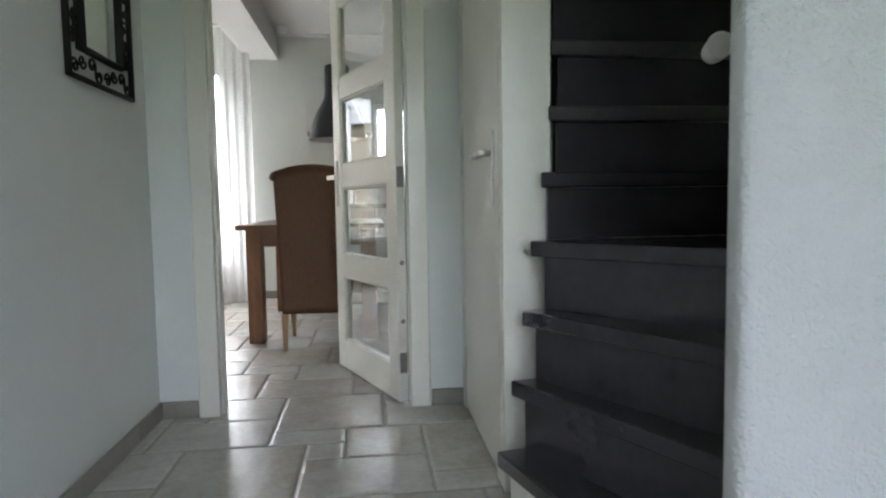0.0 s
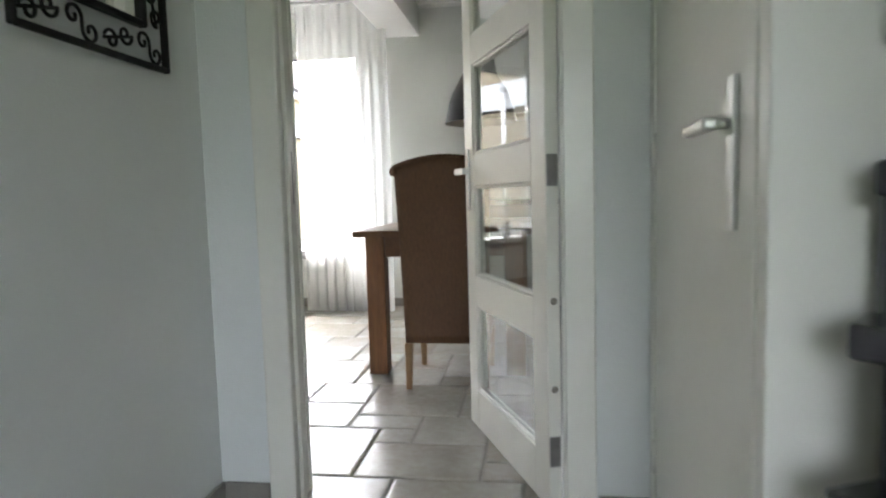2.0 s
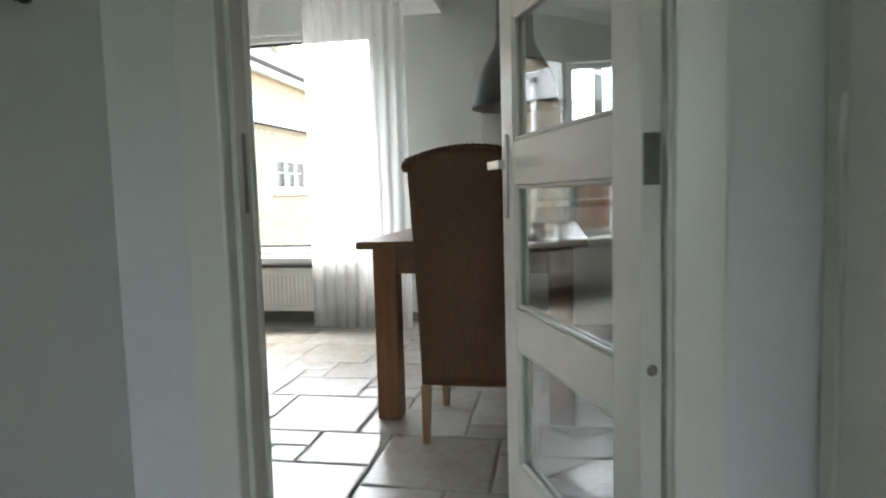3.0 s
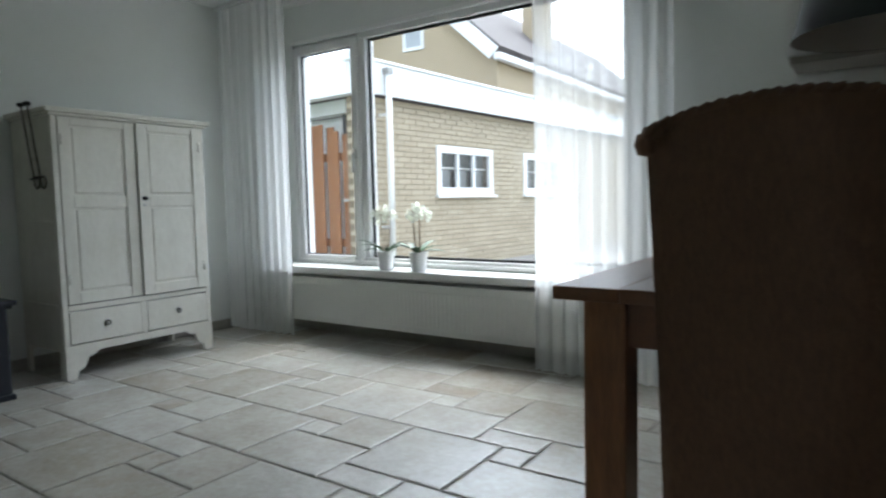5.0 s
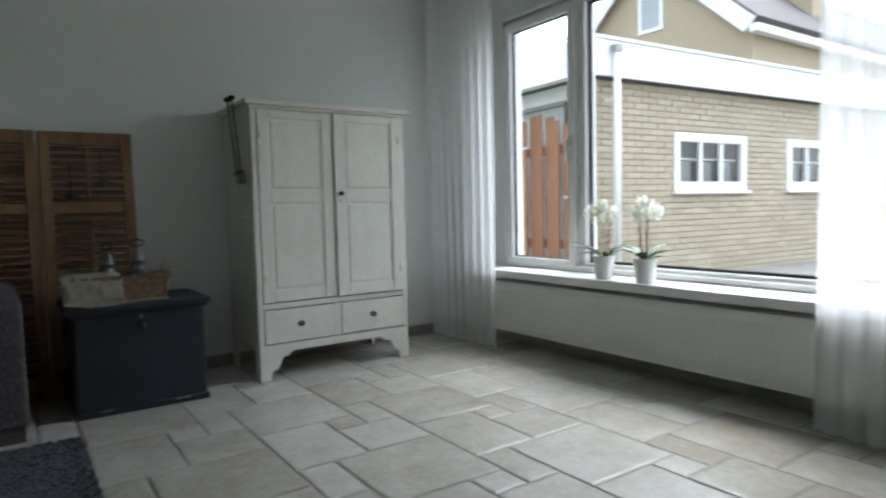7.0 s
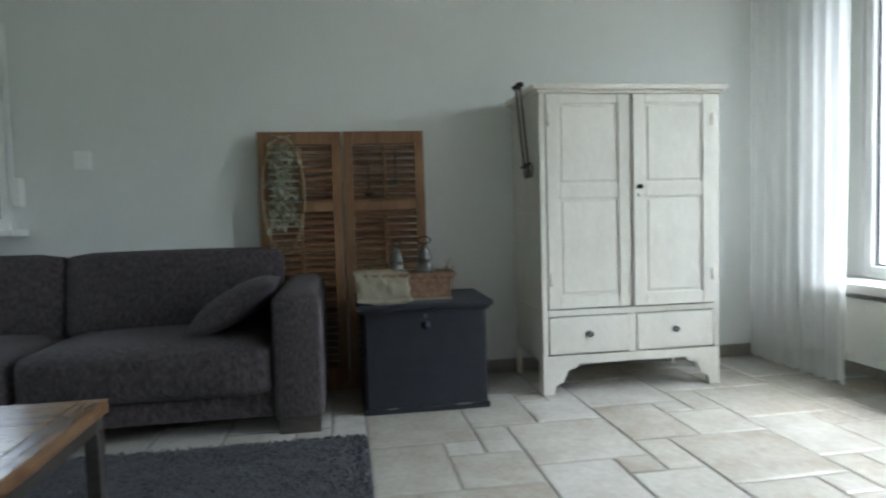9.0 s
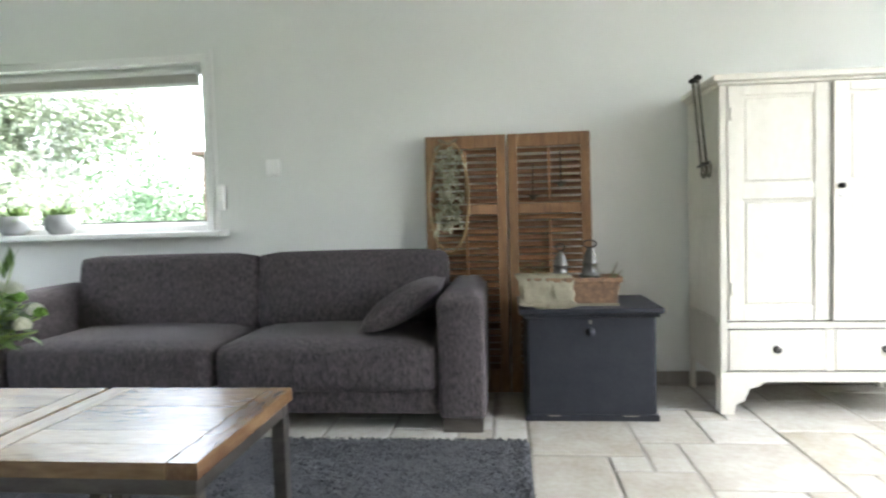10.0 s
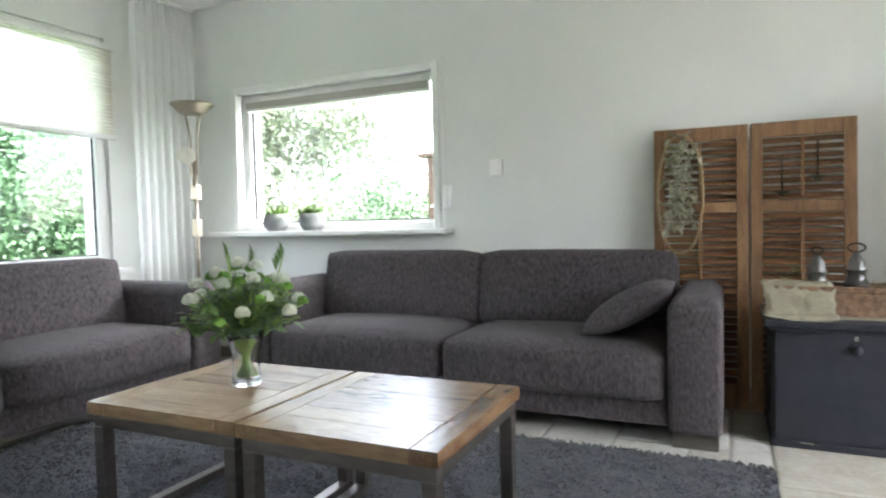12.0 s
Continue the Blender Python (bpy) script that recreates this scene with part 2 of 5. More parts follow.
def bevel(bm, width, segments=2):
    bmesh.ops.bevel(bm, geom=bm.edges[:] + bm.verts[:], offset=width, segments=segments, affect="EDGES", profile=0.5, clamp_overlap=True)
    return bm


def bbox(x0, y0, z0, x1, y1, z1, width=0.004, segments=2, m=None):
    bm = bmesh.new()
    box(bm, x0, y0, z0, x1, y1, z1)
    if width:
        bevel(bm, width, segments)
    if m is not None:
        bm.transform(m)
    return bm


def soft_box(x0, y0, z0, x1, y1, z1, radius, cuts=5, puff=0.0, m=None, crown=0.0):
    """A cushion: rounded box, puffed on its broad faces."""
    bm = bmesh.new()
    bmesh.ops.create_cube(bm, size=1.0)
    bmesh.ops.subdivide_edges(bm, edges=bm.edges[:], cuts=cuts, use_grid_fill=True)
    c = Vector(((x0 + x1) / 2, (y0 + y1) / 2, (z0 + z1) / 2))
    h = Vector(((x1 - x0) / 2, (y1 - y0) / 2, (z1 - z0) / 2))
    for v in bm.verts:
        u = v.co * 2
        p = Vector((u.x * h.x, u.y * h.y, u.z * h.z))
        q = Vector([max(-h[i] + radius, min(h[i] - radius, p[i] * (1 if abs(u[i]) < 0.99 else 1))) for i in range(3)])
        d = p - q
        if d.length > 1e-6:
            p = q + d.normalized() * min(radius, max(abs(d.x), abs(d.y), abs(d.z)))
        e = (1 - u.x ** 2) * (1 - u.y ** 2), (1 - u.x ** 2) * (1 - u.z ** 2), (1 - u.y ** 2) * (1 - u.z ** 2)
        p += Vector((u.x * puff * e[2], u.y * puff * e[1], u.z * (puff * e[0])))
        if crown and u.z > 0:
            p.z += crown * (1 - u.x ** 2) * (1 - u.y ** 4)
        v.co = c + p
    if m is not None:
        bm.transform(m)
    for f in bm.faces:
        f.smooth = True
    return bm


def lathe(profile, seg=24, m=None, cap=False):
    """A turned body from (radius, height) pairs round z."""
    bm = bmesh.new()
    rings = [[bm.verts.new((r * math.cos(2 * math.pi * i / seg), r * math.sin(2 * math.pi * i / seg), z)) for i in range(seg)] for r, z in profile]
    for a, b in zip(rings, rings[1:]):
        for i in range(seg):
            bm.faces.new((a[i], a[(i + 1) % seg], b[(i + 1) % seg], b[i])).smooth = True
    if cap:
        bm.faces.new(rings[0][::-1])
        bm.faces.new(rings[-1])
    if m is not None:
        bm.transform(m)
    return bm


def tube(bm, pts, r, seg=8, r_end=None):
    """A round bar along points."""
    pts = [Vector(p) for p in pts]
    rings, up = [], None
    for i, p in enumerate(pts):
        d = (pts[min(i + 1, len(pts) - 1)] - pts[max(i - 1, 0)]).normalized()
        if up is None or abs(up.dot(d)) > 0.95:
            up = Vector((0, 0, 1)) if abs(d.z) < 0.9 else Vector((1, 0, 0))
        s = d.cross(up).normalized()
        up = s.cross(d).normalized()
        k = r if r_end is None else r + (r_end - r) * i / max(1, len(pts) - 1)
        rings.append([bm.verts.new(p + (s * math.cos(2 * math.pi * j / seg) + up * math.sin(2 * math.pi * j / seg)) * k) for j in range(seg)])
    for a, b in zip(rings, rings[1:]):
        for j in range(seg):
            bm.faces.new((a[j], a[(j + 1) % seg], b[(j + 1) % seg], b[j])).smooth = True
    bm.faces.new(rings[0][::-1])
    bm.faces.new(rings[-1])
    return bm


def tubes(lines, r, seg=8, r_end=None):
    bm = bmesh.new()
    for l in lines:
        tube(bm, l, r, seg, r_end)
    return bm


def leaf(bm, p, d, length, width, droop=0.3, cup=0.15):
    """One pointed leaf of six faces from p along d."""
    d = Vector(d).normalized()
    s = d.cross(Vector((0, 0, 1)))
    s = s.normalized() if s.length > 0.05 else Vector((1, 0, 0))
    n = s.cross(d).normalized()
    rows = []
    for t, w in ((0, 0.12), (0.35, 0.9), (0.7, 0.75), (1.0, 0.05)):
        c = Vector(p) + d * (length * t) - n * (droop * length * t * t)
        e = s * (width * w * 0.5)
        rows.append([bm.verts.new(c - e + n * (cup * width * w)), bm.verts.new(c), bm.verts.new(c + e + n * (cup * width * w))])
    for a, b in zip(rows, rows[1:]):
        for i in (0, 1):
            bm.faces.new((a[i], a[i + 1], b[i + 1], b[i])).smooth = True


def mesh_of(name, bm, material):
    me = bpy.data.meshes.new(name)
    bmesh.ops.recalc_face_normals(bm, faces=bm.faces[:])
    bm.to_mesh(me)
    bm.free()
    me.materials.append(material)
    return me


def part(name, bm, material, parent=None, label=""):
    ob = new(name, mesh_of(name, bm, material))
    ob.parent = parent
    if label:
        tagged(ob, label)
    return ob


def thing(name, label, category, m=None, group="", kind=""):
    ob = new(name)
    ob.empty_display_size = 0.1
    if m is not None:
        ob.matrix_world = m
    return tagged(ob, label, category, group, kind)


def structure(name, bm, material, label="", category=""):
    return tagged(part(name, bm, material), label, category or name.split("_")[0], kind="structure")


def boxes(*specs):
    bm = bmesh.new()
    for s in specs:
        box(bm, *s)
    return bm


def wall_with_hole(axis, face, back, a0, a1, z0, z1, holes):
    """A wall slab along one axis with rectangular openings (a0, a1, z0, z1) through it."""
    bm = bmesh.new()
    xs = sorted({a0, a1, *[h[0] for h in holes], *[h[1] for h in holes]})
    zs = sorted({z0, z1, *[h[2] for h in holes], *[h[3] for h in holes]})
    for xa, xb in zip(xs, xs[1:]):
        for za, zb in zip(zs, zs[1:]):
            if any(h[0] - 1e-6 <= xa and xb <= h[1] + 1e-6 and h[2] - 1e-6 <= za and zb <= h[3] + 1e-6 for h in holes):
                continue
            if axis == "x":
                box(bm, xa, min(face, back), za, xb, max(face, back), zb)
            else:
                box(bm, min(face, back), xa, za, max(face, back), xb, zb)
    bmesh.ops.remove_doubles(bm, verts=bm.verts[:], dist=1e-5)
    seen = {}
    for f in bm.faces[:]:
        seen.setdefault(tuple(round(c, 4) for c in f.calc_center_median()), []).append(f)
    bmesh.ops.delete(bm, geom=[f for fs in seen.values() if len(fs) > 1 for f in fs], context="FACES_ONLY")
    return bm


# ---- structure ----
W, N, S, H = -4.28, 6.68, 0.10, 2.52
structure("wall_west", wall_with_hole("y", W, W - 0.27, -0.17, 6.95, 0, H, [(0.65, 2.23, 0.90, 1.90)]), PLASTER, "smooth off-white plastered wall with a window", "wall")
structure("wall_north", wall_with_hole("x", N, N + 0.13, W, 2.9, 0, H, [(-3.74, -1.10, 0.53, 2.20), (0.30, 0.85, 1.05, 1.86)]), PLASTER, "off-white plastered wall with a wide window", "wall")
structure("wall_south", wall_with_hole("x", S, S - 0.27, W, -0.75, 0, H, [(-3.69, -1.25, 0.70, 2.20)]), PLASTER, "off-white plastered wall with a wide window", "wall")
structure("wall_hall_side", boxes((-0.75, -0.9, 0, -0.65, 3.18, H)), PLASTER, "grey-white plastered hallway wall", "wall")
structure("wall_partition", wall_with_hole("x", 3.18, 3.28, -0.75, 2.9, 0, H, [(-0.43, 0.44, 0, 2.09)]), PLASTER, "white plastered partition wall with a doorway", "wall")
structure("wall_closet", wall_with_hole("y", 0.66, 0.76, 2.36, 3.18, 0, H, [(2.40, 3.12, 0, 2.04)]), PLASTER, "white wall with the cupboard door under the stairs", "wall")
structure("wall_stair_front", bbox(0.862, 1.435, 0, 1.90, 1.50, H, 0.02, 3), ROUGHCAST, "white wall with coarse stippled plaster", "wall")
structure("wall_stair_side", boxes((1.75, 1.50, 0, 1.90, 3.18, H)), PLASTER, "white plastered stairwell wall", "wall")
structure("wall_hall_east", boxes((1.90, -0.9, 0, 2.0, 1.50, H)), PLASTER, "white plastered hallway wall", "wall")
structure("wall_hall_south", wall_with_hole("x", -0.9, -1.0, -0.75, 2.0, 0, H, [(-0.2, 1.5, 0.45, 2.1)]), PLASTER, "white wall with a glazed front door", "wall")
structure("wall_east", boxes((2.9, 3.18, 0, 3.05, N + 0.27, H)), PLASTER, "plain white plastered wall", "wall")
structure("ceiling", boxes((W - 0.27, -1.0, H, 3.05, N + 0.27, H + 0.2)), CEILING, "smooth white painted ceiling", "ceiling")
structure("ceiling_beam", bbox(-0.87, 3.28, 2.27, -0.585, N, H + 0.01, 0.004), CEILING, "white plastered ceiling beam", "beam")
structure("cornice", boxes((W, N - 0.012, H - 0.03, 2.9, N, H)), CEILING, "narrow white ceiling edge", "trim")
floor_base = structure("floor", boxes((W - 0.1, -0.1, -0.2, -0.70, N + 0.1, -0.006), (-0.70, -0.95, -0.2, 1.95, 3.20, -0.006), (-0.70, 3.20, -0.2, 2.95, N + 0.1, -0.006)), GROUT, "pale stone tiles of mixed sizes with dark grout joints", "floor")


def skirting(name, x0, y0, x1, y1, along):
    """A row of skirting tiles with small joints, one object each under a common base."""
    base = tagged(new(name), "grey-brown skirting tiles along the wall", "baseboard", kind="structure")
    a0, a1 = (x0, x1) if along == "x" else (y0, y1)
    a = a0
    while a < a1 - 0.02:
        b = min(a + 0.33, a1)
        bm = bbox(a + 0.0015, y0, 0, b - 0.0015, y1, 0.072, 0.002, 1) if along == "x" else bbox(x0, a + 0.0015, 0, x1, b - 0.0015, 0.072, 0.002, 1)
        part("skirting_tile", bm, SKIRT, base)
        a = b


skirting("baseboard_west", W, 0.1, W + 0.012, N, "y")
skirting("baseboard_north", W + 0.012, N - 0.012, -0.31, N, "x")
skirting("baseboard_hall", -0.65, 0.6, -0.638, 3.18, "y")
skirting("baseboard_door_side", -0.638, 3.168, -0.49, 3.18, "x")
skirting("baseboard_closet_side", 0.50, 3.168, 0.655, 3.18, "x")

# stone floor tiles of five sizes in a repeating Roman bond
UX, UY = 0.1467, 0.1493


def tile_mesh(w, d, rng):
    """A tumbled tile: slightly uneven corners and a pillowed edge down to the joint."""
    bm = bmesh.new()
    q = [rng.uniform(-0.0016, 0.0016) for _ in range(8)]
    base = [(0, 0), (w, 0), (w, d), (0, d)]
    sx, sy = (1, -1, -1, 1), (1, 1, -1, -1)
    rings_ = []
    for inset, z in ((0.0042, -0.012), (0.0048, -0.0042), (0.0085, -0.0014), (0.017, 0.0)):
        rings_.append([bm.verts.new((x + sx[i] * inset + q[2 * i], y + sy[i] * inset + q[2 * i + 1], z)) for i, (x, y) in enumerate(base)])
    for a, b in zip(rings_, rings_[1:]):
        for i in range(4):
            bm.faces.new((a[i], a[(i + 1) % 4], b[(i + 1) % 4], b[i]))
    bm.faces.new(rings_[-1])
    return bm


def lay_tiles():
    rng = random.Random(11)
    x_zero, y_zero = -2.4995, 4.7427
    unit = ((0, 0, 3, 3), (3, 0, 3, 2), (4, 2, 2, 2), (2, 3, 2, 1), (3, 2, 1, 1))
    areas = ((W - 0.1, -0.1, -0.70, N + 0.1), (-0.70, -0.95, 1.95, 3.20), (-0.70, 3.20, 2.95, N + 0.1))
    meshes, rest, count = {}, bmesh.new(), 0
    for p in range(-16, 17):
        for q in range(-16, 17):
            for i, j, w, d in unit:
                i, j = i + 6 * p + 4 * q, j + p - 3 * q
                x, y = x_zero + i * UX, y_zero + j * UY
                cx, cy = x + w * UX / 2, y + d * UY / 2
                if not any(a < cx < c and b < cy < e for a, b, c, e in areas):
                    continue
                near = (-3.4 < cx < 0.0 and 3.5 < cy < 6.3) or (-0.65 < cx < 0.6 and 2.0 < cy < 4.2)
                if near and count < 300:
                    key = (w, d, rng.randrange(3))
                    if key not in meshes:
                        meshes[key] = mesh_of("floor_tile", tile_mesh(w * UX, d * UY, rng), TILE)
                    o = new("floor_tile", meshes[key])
                    o.parent = floor_base
                    o.location = (x, y, rng.uniform(-0.0012, 0.0))
                    o.rotation_euler = (rng.uniform(-0.0015, 0.0015), rng.uniform(-0.0015, 0.0015), 0)
                    count += 1
                else:
                    bm = tile_mesh(w * UX, d * UY, rng)
                    bm.transform(Matrix.Translation((x, y, 0)))
                    me = bpy.data.meshes.new("tmp")
                    bm.to_mesh(me)
                    bm.free()
                    rest.from_mesh(me)
                    bpy.data.meshes.remove(me)
    tagged(part("floor_tiles", rest, TILEREST, floor_base), kind="stuff")


TILEREST = mat("stone_tile_far", (0.55, 0.54, 0.50), 0.27, scale=5.0, color2=(0.36, 0.325, 0.265), bump=0.0022, bscale=22, spec=0.7, island=0.42, lo=0.52, hi=0.95, detail=8)


# ---- windows ----
def pane(bm_box, parent, material=GLASS):
    g = part("pane", bm_box, material, parent)
    g.visible_shadow = False
    return g


def ring(x0, x1, z0, z1, y0, y1, w, bot=None, axis="x"):
    """Four mitre-less frame members round an opening."""
    b = bot or w
    sp = ((x0, y0, z0, x0 + w, y1, z1), (x1 - w, y0, z0, x1, y1, z1), (x0 + w, y0, z0, x1 - w, y1, z0 + b), (x0 + w, y0, z1 - w, x1 - w, y1, z1))
    bm = bmesh.new()
    for s in sp:
        if axis == "x":
            box(bm, *s)
        else:
            box(bm, s[1], s[0], s[2], s[4], s[3], s[5])
    bevel(bm, 0.004, 1)
    return bm


def north_window():
    t = tagged(new("window_1"), "wide white-framed window with a fixed pane and a narrow sash", "window", kind="structure")
    part("window_frame", ring(-3.74, -1.10, 0.53, 2.20, 6.70, 6.80, 0.045), FRAME, t)
    part("architrave", ring(-3.765, -1.075, 0.525, 2.225, 6.668, 6.699, 0.028), FRAME, t)
    part("mullion", bbox(-3.085, 6.70, 0.576, -3.025, 6.80, 2.154, 0.006), FRAME, t)
    sash = part("sash", ring(-3.732, -3.088, 0.533, 2.170, 6.672, 6.735, 0.055), FRAME, t)
    part("gasket", ring(-3.679, -3.141, 0.586, 2.117, 6.700, 6.722, 0.010), RUBBER, sash)
    handle = part("sash_handle", bbox(-3.128, 6.660, 1.30, -3.104, 6.6715, 1.37, 0.003), STEEL, sash)
    part("lever", bbox(-3.124, 6.630, 1.20, -3.108, 6.648, 1.345, 0.004), STEEL, handle)
    part("pivot", bbox(-3.122, 6.6485, 1.325, -3.110, 6.6595, 1.343, 0.002), STEEL, handle)
    pane(boxes((-3.676, 6.708, 0.589, -3.144, 6.714, 2.114)), sash)
    part("gasket", ring(-3.024, -1.146, 0.576, 2.154, 6.735, 6.757, 0.016), RUBBER, t)
    pane(boxes((-3.012, 6.744, 0.588, -1.158, 6.750, 2.142)), t)
    structure("window_sill_north", bbox(-3.88, 6.43, 0.472, -1.20, N + 0.03, 0.520, 0.006), FRAME, "white painted window sill above the radiator", "window sill")


def west_window():
    t = tagged(new("window_2"), "white-framed window with a rolled-up blind", "window", kind="structure")
    part("window_frame", ring(0.65, 2.23, 0.90, 1.90, W - 0.16, W - 0.08, 0.06, axis="y"), FRAME, t)
    part("lining", ring(0.625, 2.25, 0.90, 1.915, W - 0.05, W + 0.014, 0.045, axis="y"), FRAME, t)
    part("gasket", ring(0.708, 2.172, 0.958, 1.842, W - 0.13, W - 0.11, 0.012, axis="y"), RUBBER, t)
    pane(boxes((W - 0.124, 0.715, 0.965, W - 0.118, 2.165, 1.835)), t)
    structure("window_sill_west", bbox(W - 0.08, 0.50, 0.872, W + 0.15, 2.33, 0.905, 0.005), FRAME, "white painted window sill with two pots", "window sill")
    r = thing("roller_blind", "white pleated blind pulled up to the window head", "blind")
    part("head_rail", bbox(W - 0.075, 0.72, 1.815, W - 0.03, 2.16, 1.845, 0.003), FRAME, r)
    cloth = mat("blind_cloth", (0.55, 0.53, 0.48), 0.9, var=0.1, scale=30)
    for i in range(6):
        part("cloth_fold", boxes((W - 0.073 + (i % 2) * 0.004, 0.722, 1.770 + i * 0.0075, W - 0.034 + (i % 2) * 0.004, 2.158, 1.7765 + i * 0.0075)), cloth, r)
    part("bottom_rail", bbox(W - 0.075, 0.72, 1.752, W - 0.03, 2.16, 1.768, 0.002), FRAME, r)
    c = thing("blind_cord", "white blind cord with a wall winder", "cord")
    part("guide", bbox(W + 0.0, 2.256, 0.915, W + 0.012, 2.275, 1.94, 0.002), FRAME, c)
    part("winder", bbox(W, 2.278, 1.02, W + 0.045, 2.325, 1.165, 0.012, 3), PLASTIC, c)
    part("cord", tubes([[(W + 0.03, 2.285, 1.16), (W + 0.025, 2.283, 1.35), (W + 0.02, 2.28, 1.9)]], 0.0025, 6), PLASTIC, c)


def south_window():
    # Only the west end is in view; the unseen rest is widened for daylight.
    t = tagged(new("window_3"), "white-framed window onto a green hedge, its unseen part widened for daylight", "window", kind="structure")
    part("window_frame", ring(-3.69, -1.25, 0.70, 2.20, 0.0, 0.075, 0.075), FRAME, t)
    part("mullion", bbox(-2.45, 0.0, 0.775, -2.37, 0.075, 2.125, 0.005), FRAME, t)
    part("gasket", ring(-3.618, -2.448, 0.772, 2.128, 0.03, 0.05, 0.010), RUBBER, t)
    pane(boxes((-3.615, 0.035, 0.775, -2.45, 0.041, 2.125)), t)
    pane(boxes((-2.37, 0.035, 0.775, -1.325, 0.041, 2.125)), t)
    structure("window_sill_south", bbox(-3.73, 0.06, 0.655, -1.21, 0.24, 0.69, 0.005), FRAME, "white painted window sill behind the sofa", "window sill")
    b = thing("pleated_blind", "cream pleated blind, half lowered", "blind")
    part("head_rail", bbox(-3.72, 0.105, 2.12, -1.25, 0.16, 2.155, 0.004), FRAME, b)
    bm = bmesh.new()
    n, z0, z1 = 48, 1.565, 2.12
    rows = [[bm.verts.new((x, 0.122 + (0.008 if i % 2 else 0.0), z0 + (z1 - z0) * i / n)) for x in (-3.715, -1.255)] for i in range(n + 1)]
    for a, c in zip(rows, rows[1:]):
        bm.faces.new((a[0], a[1], c[1], c[0]))
    part("pleats", bm, BLIND, b)
    part("bottom_rail", bbox(-3.72, 0.11, 1.535, -1.25, 0.15, 1.567, 0.004), FRAME, b)


def kitchen_window():
    t = tagged(new("window_4"), "small white kitchen window above the sink", "window", kind="structure")
    part("window_frame", ring(0.30, 0.85, 1.05, 1.86, 6.74, 6.80, 0.04), FRAME, t)
    part("mullion", bbox(0.49, 6.74, 1.09, 0.55, 6.80, 1.82, 0.004), FRAME, t)
    pane(boxes((0.34, 6.768, 1.09, 0.49, 6.773, 1.82)), t)
    pane(boxes((0.55, 6.768, 1.09, 0.81, 6.773, 1.82)), t)


def front_door():
    t = tagged(new("door_3"), "white glazed front door behind the viewer", "door", kind="structure")
    part("door_frame", ring(-0.2, 1.5, 0.45, 2.1, -0.98, -0.92, 0.08), FRAME, t)
    part("door_stile", bbox(0.64, -0.98, 0.53, 0.71, -0.92, 2.02, 0.004), FRAME, t)
    pane(boxes((-0.12, -0.953, 0.53, 0.64, -0.947, 2.02)), t)
    pane(boxes((0.71, -0.953, 0.53, 1.42, -0.947, 2.02)), t)


north_window(), west_window(), south_window(), kitchen_window(), front_door()


# ---- doors ----
def glazed_door():
    base = pose(0.400, 3.215, 0.012, 0, 0, 112.4)
    d = tagged(new("door_1"), "open cream-painted door with four glass panes", "door", kind="structure")
    d.matrix_world = base
    L, T, HH = 0.79, 0.042, 2.05
    part("stile", bbox(0.0, 0, 0, 0.105, T, HH, 0.003), TRIM, d)
    part("stile", bbox(L - 0.105, 0, 0, L, T, HH, 0.003), TRIM, d)
    levels = [(0.0, 0.155), (0.50, 0.615), (0.965, 1.085), (1.425, 1.53), (1.90, HH)]
    for a, b in levels:
        part("rail", bbox(0.1055, 0.001, a, L - 0.1055, T - 0.001, b, 0.003), TRIM, d)
    for (a, b), (c, e) in zip(levels, levels[1:]):
        pane(boxes((0.1045, T / 2 - 0.002, b, L - 0.1045, T / 2 + 0.002, c)), d, DOORGLASS)
        part("glazing_bead", ring(0.1055, L - 0.1055, b, c, T / 2 + 0.0025, T - 0.004, 0.012), TRIM, d)
        part("glazing_bead", ring(0.1055, L - 0.1055, b, c, 0.004, T / 2 - 0.0025, 0.012), TRIM, d)
    h = part("handle_plate", bbox(L - 0.062, T, 0.87, L - 0.035, T + 0.008, 1.11, 0.003), STEEL, d, "brushed steel door plate")
    part("lever", boxes((L - 0.057, T + 0.008, 1.012, L - 0.040, T + 0.055, 1.030), (L - 0.145, T + 0.038, 1.010, L - 0.036, T + 0.056, 1.032)), STEEL, h)
    h2 = part("handle_plate", bbox(L - 0.062, -0.008, 0.87, L - 0.035, 0, 1.11, 0.003), STEEL, d)
    part("lever", boxes((L - 0.057, -0.055, 1.012, L - 0.040, -0.008, 1.030), (L - 0.19, -0.056, 1.010, L - 0.040, -0.038, 1.032)), STEEL, h2)
    for z in (0.13, 0.95, 1.80):
        part("hinge", boxes((-0.003, 0.006, z, 0.0, T - 0.004, z + 0.09)), HINGE, d)
    for z in (0.36, 0.62):
        part("knot_mark", lathe([(0.001, 0), (0.010, 0.0005), (0.011, 0)], 10, pose(-0.0005, 0.02, z, 0, -90, 0)), CHIP, d)


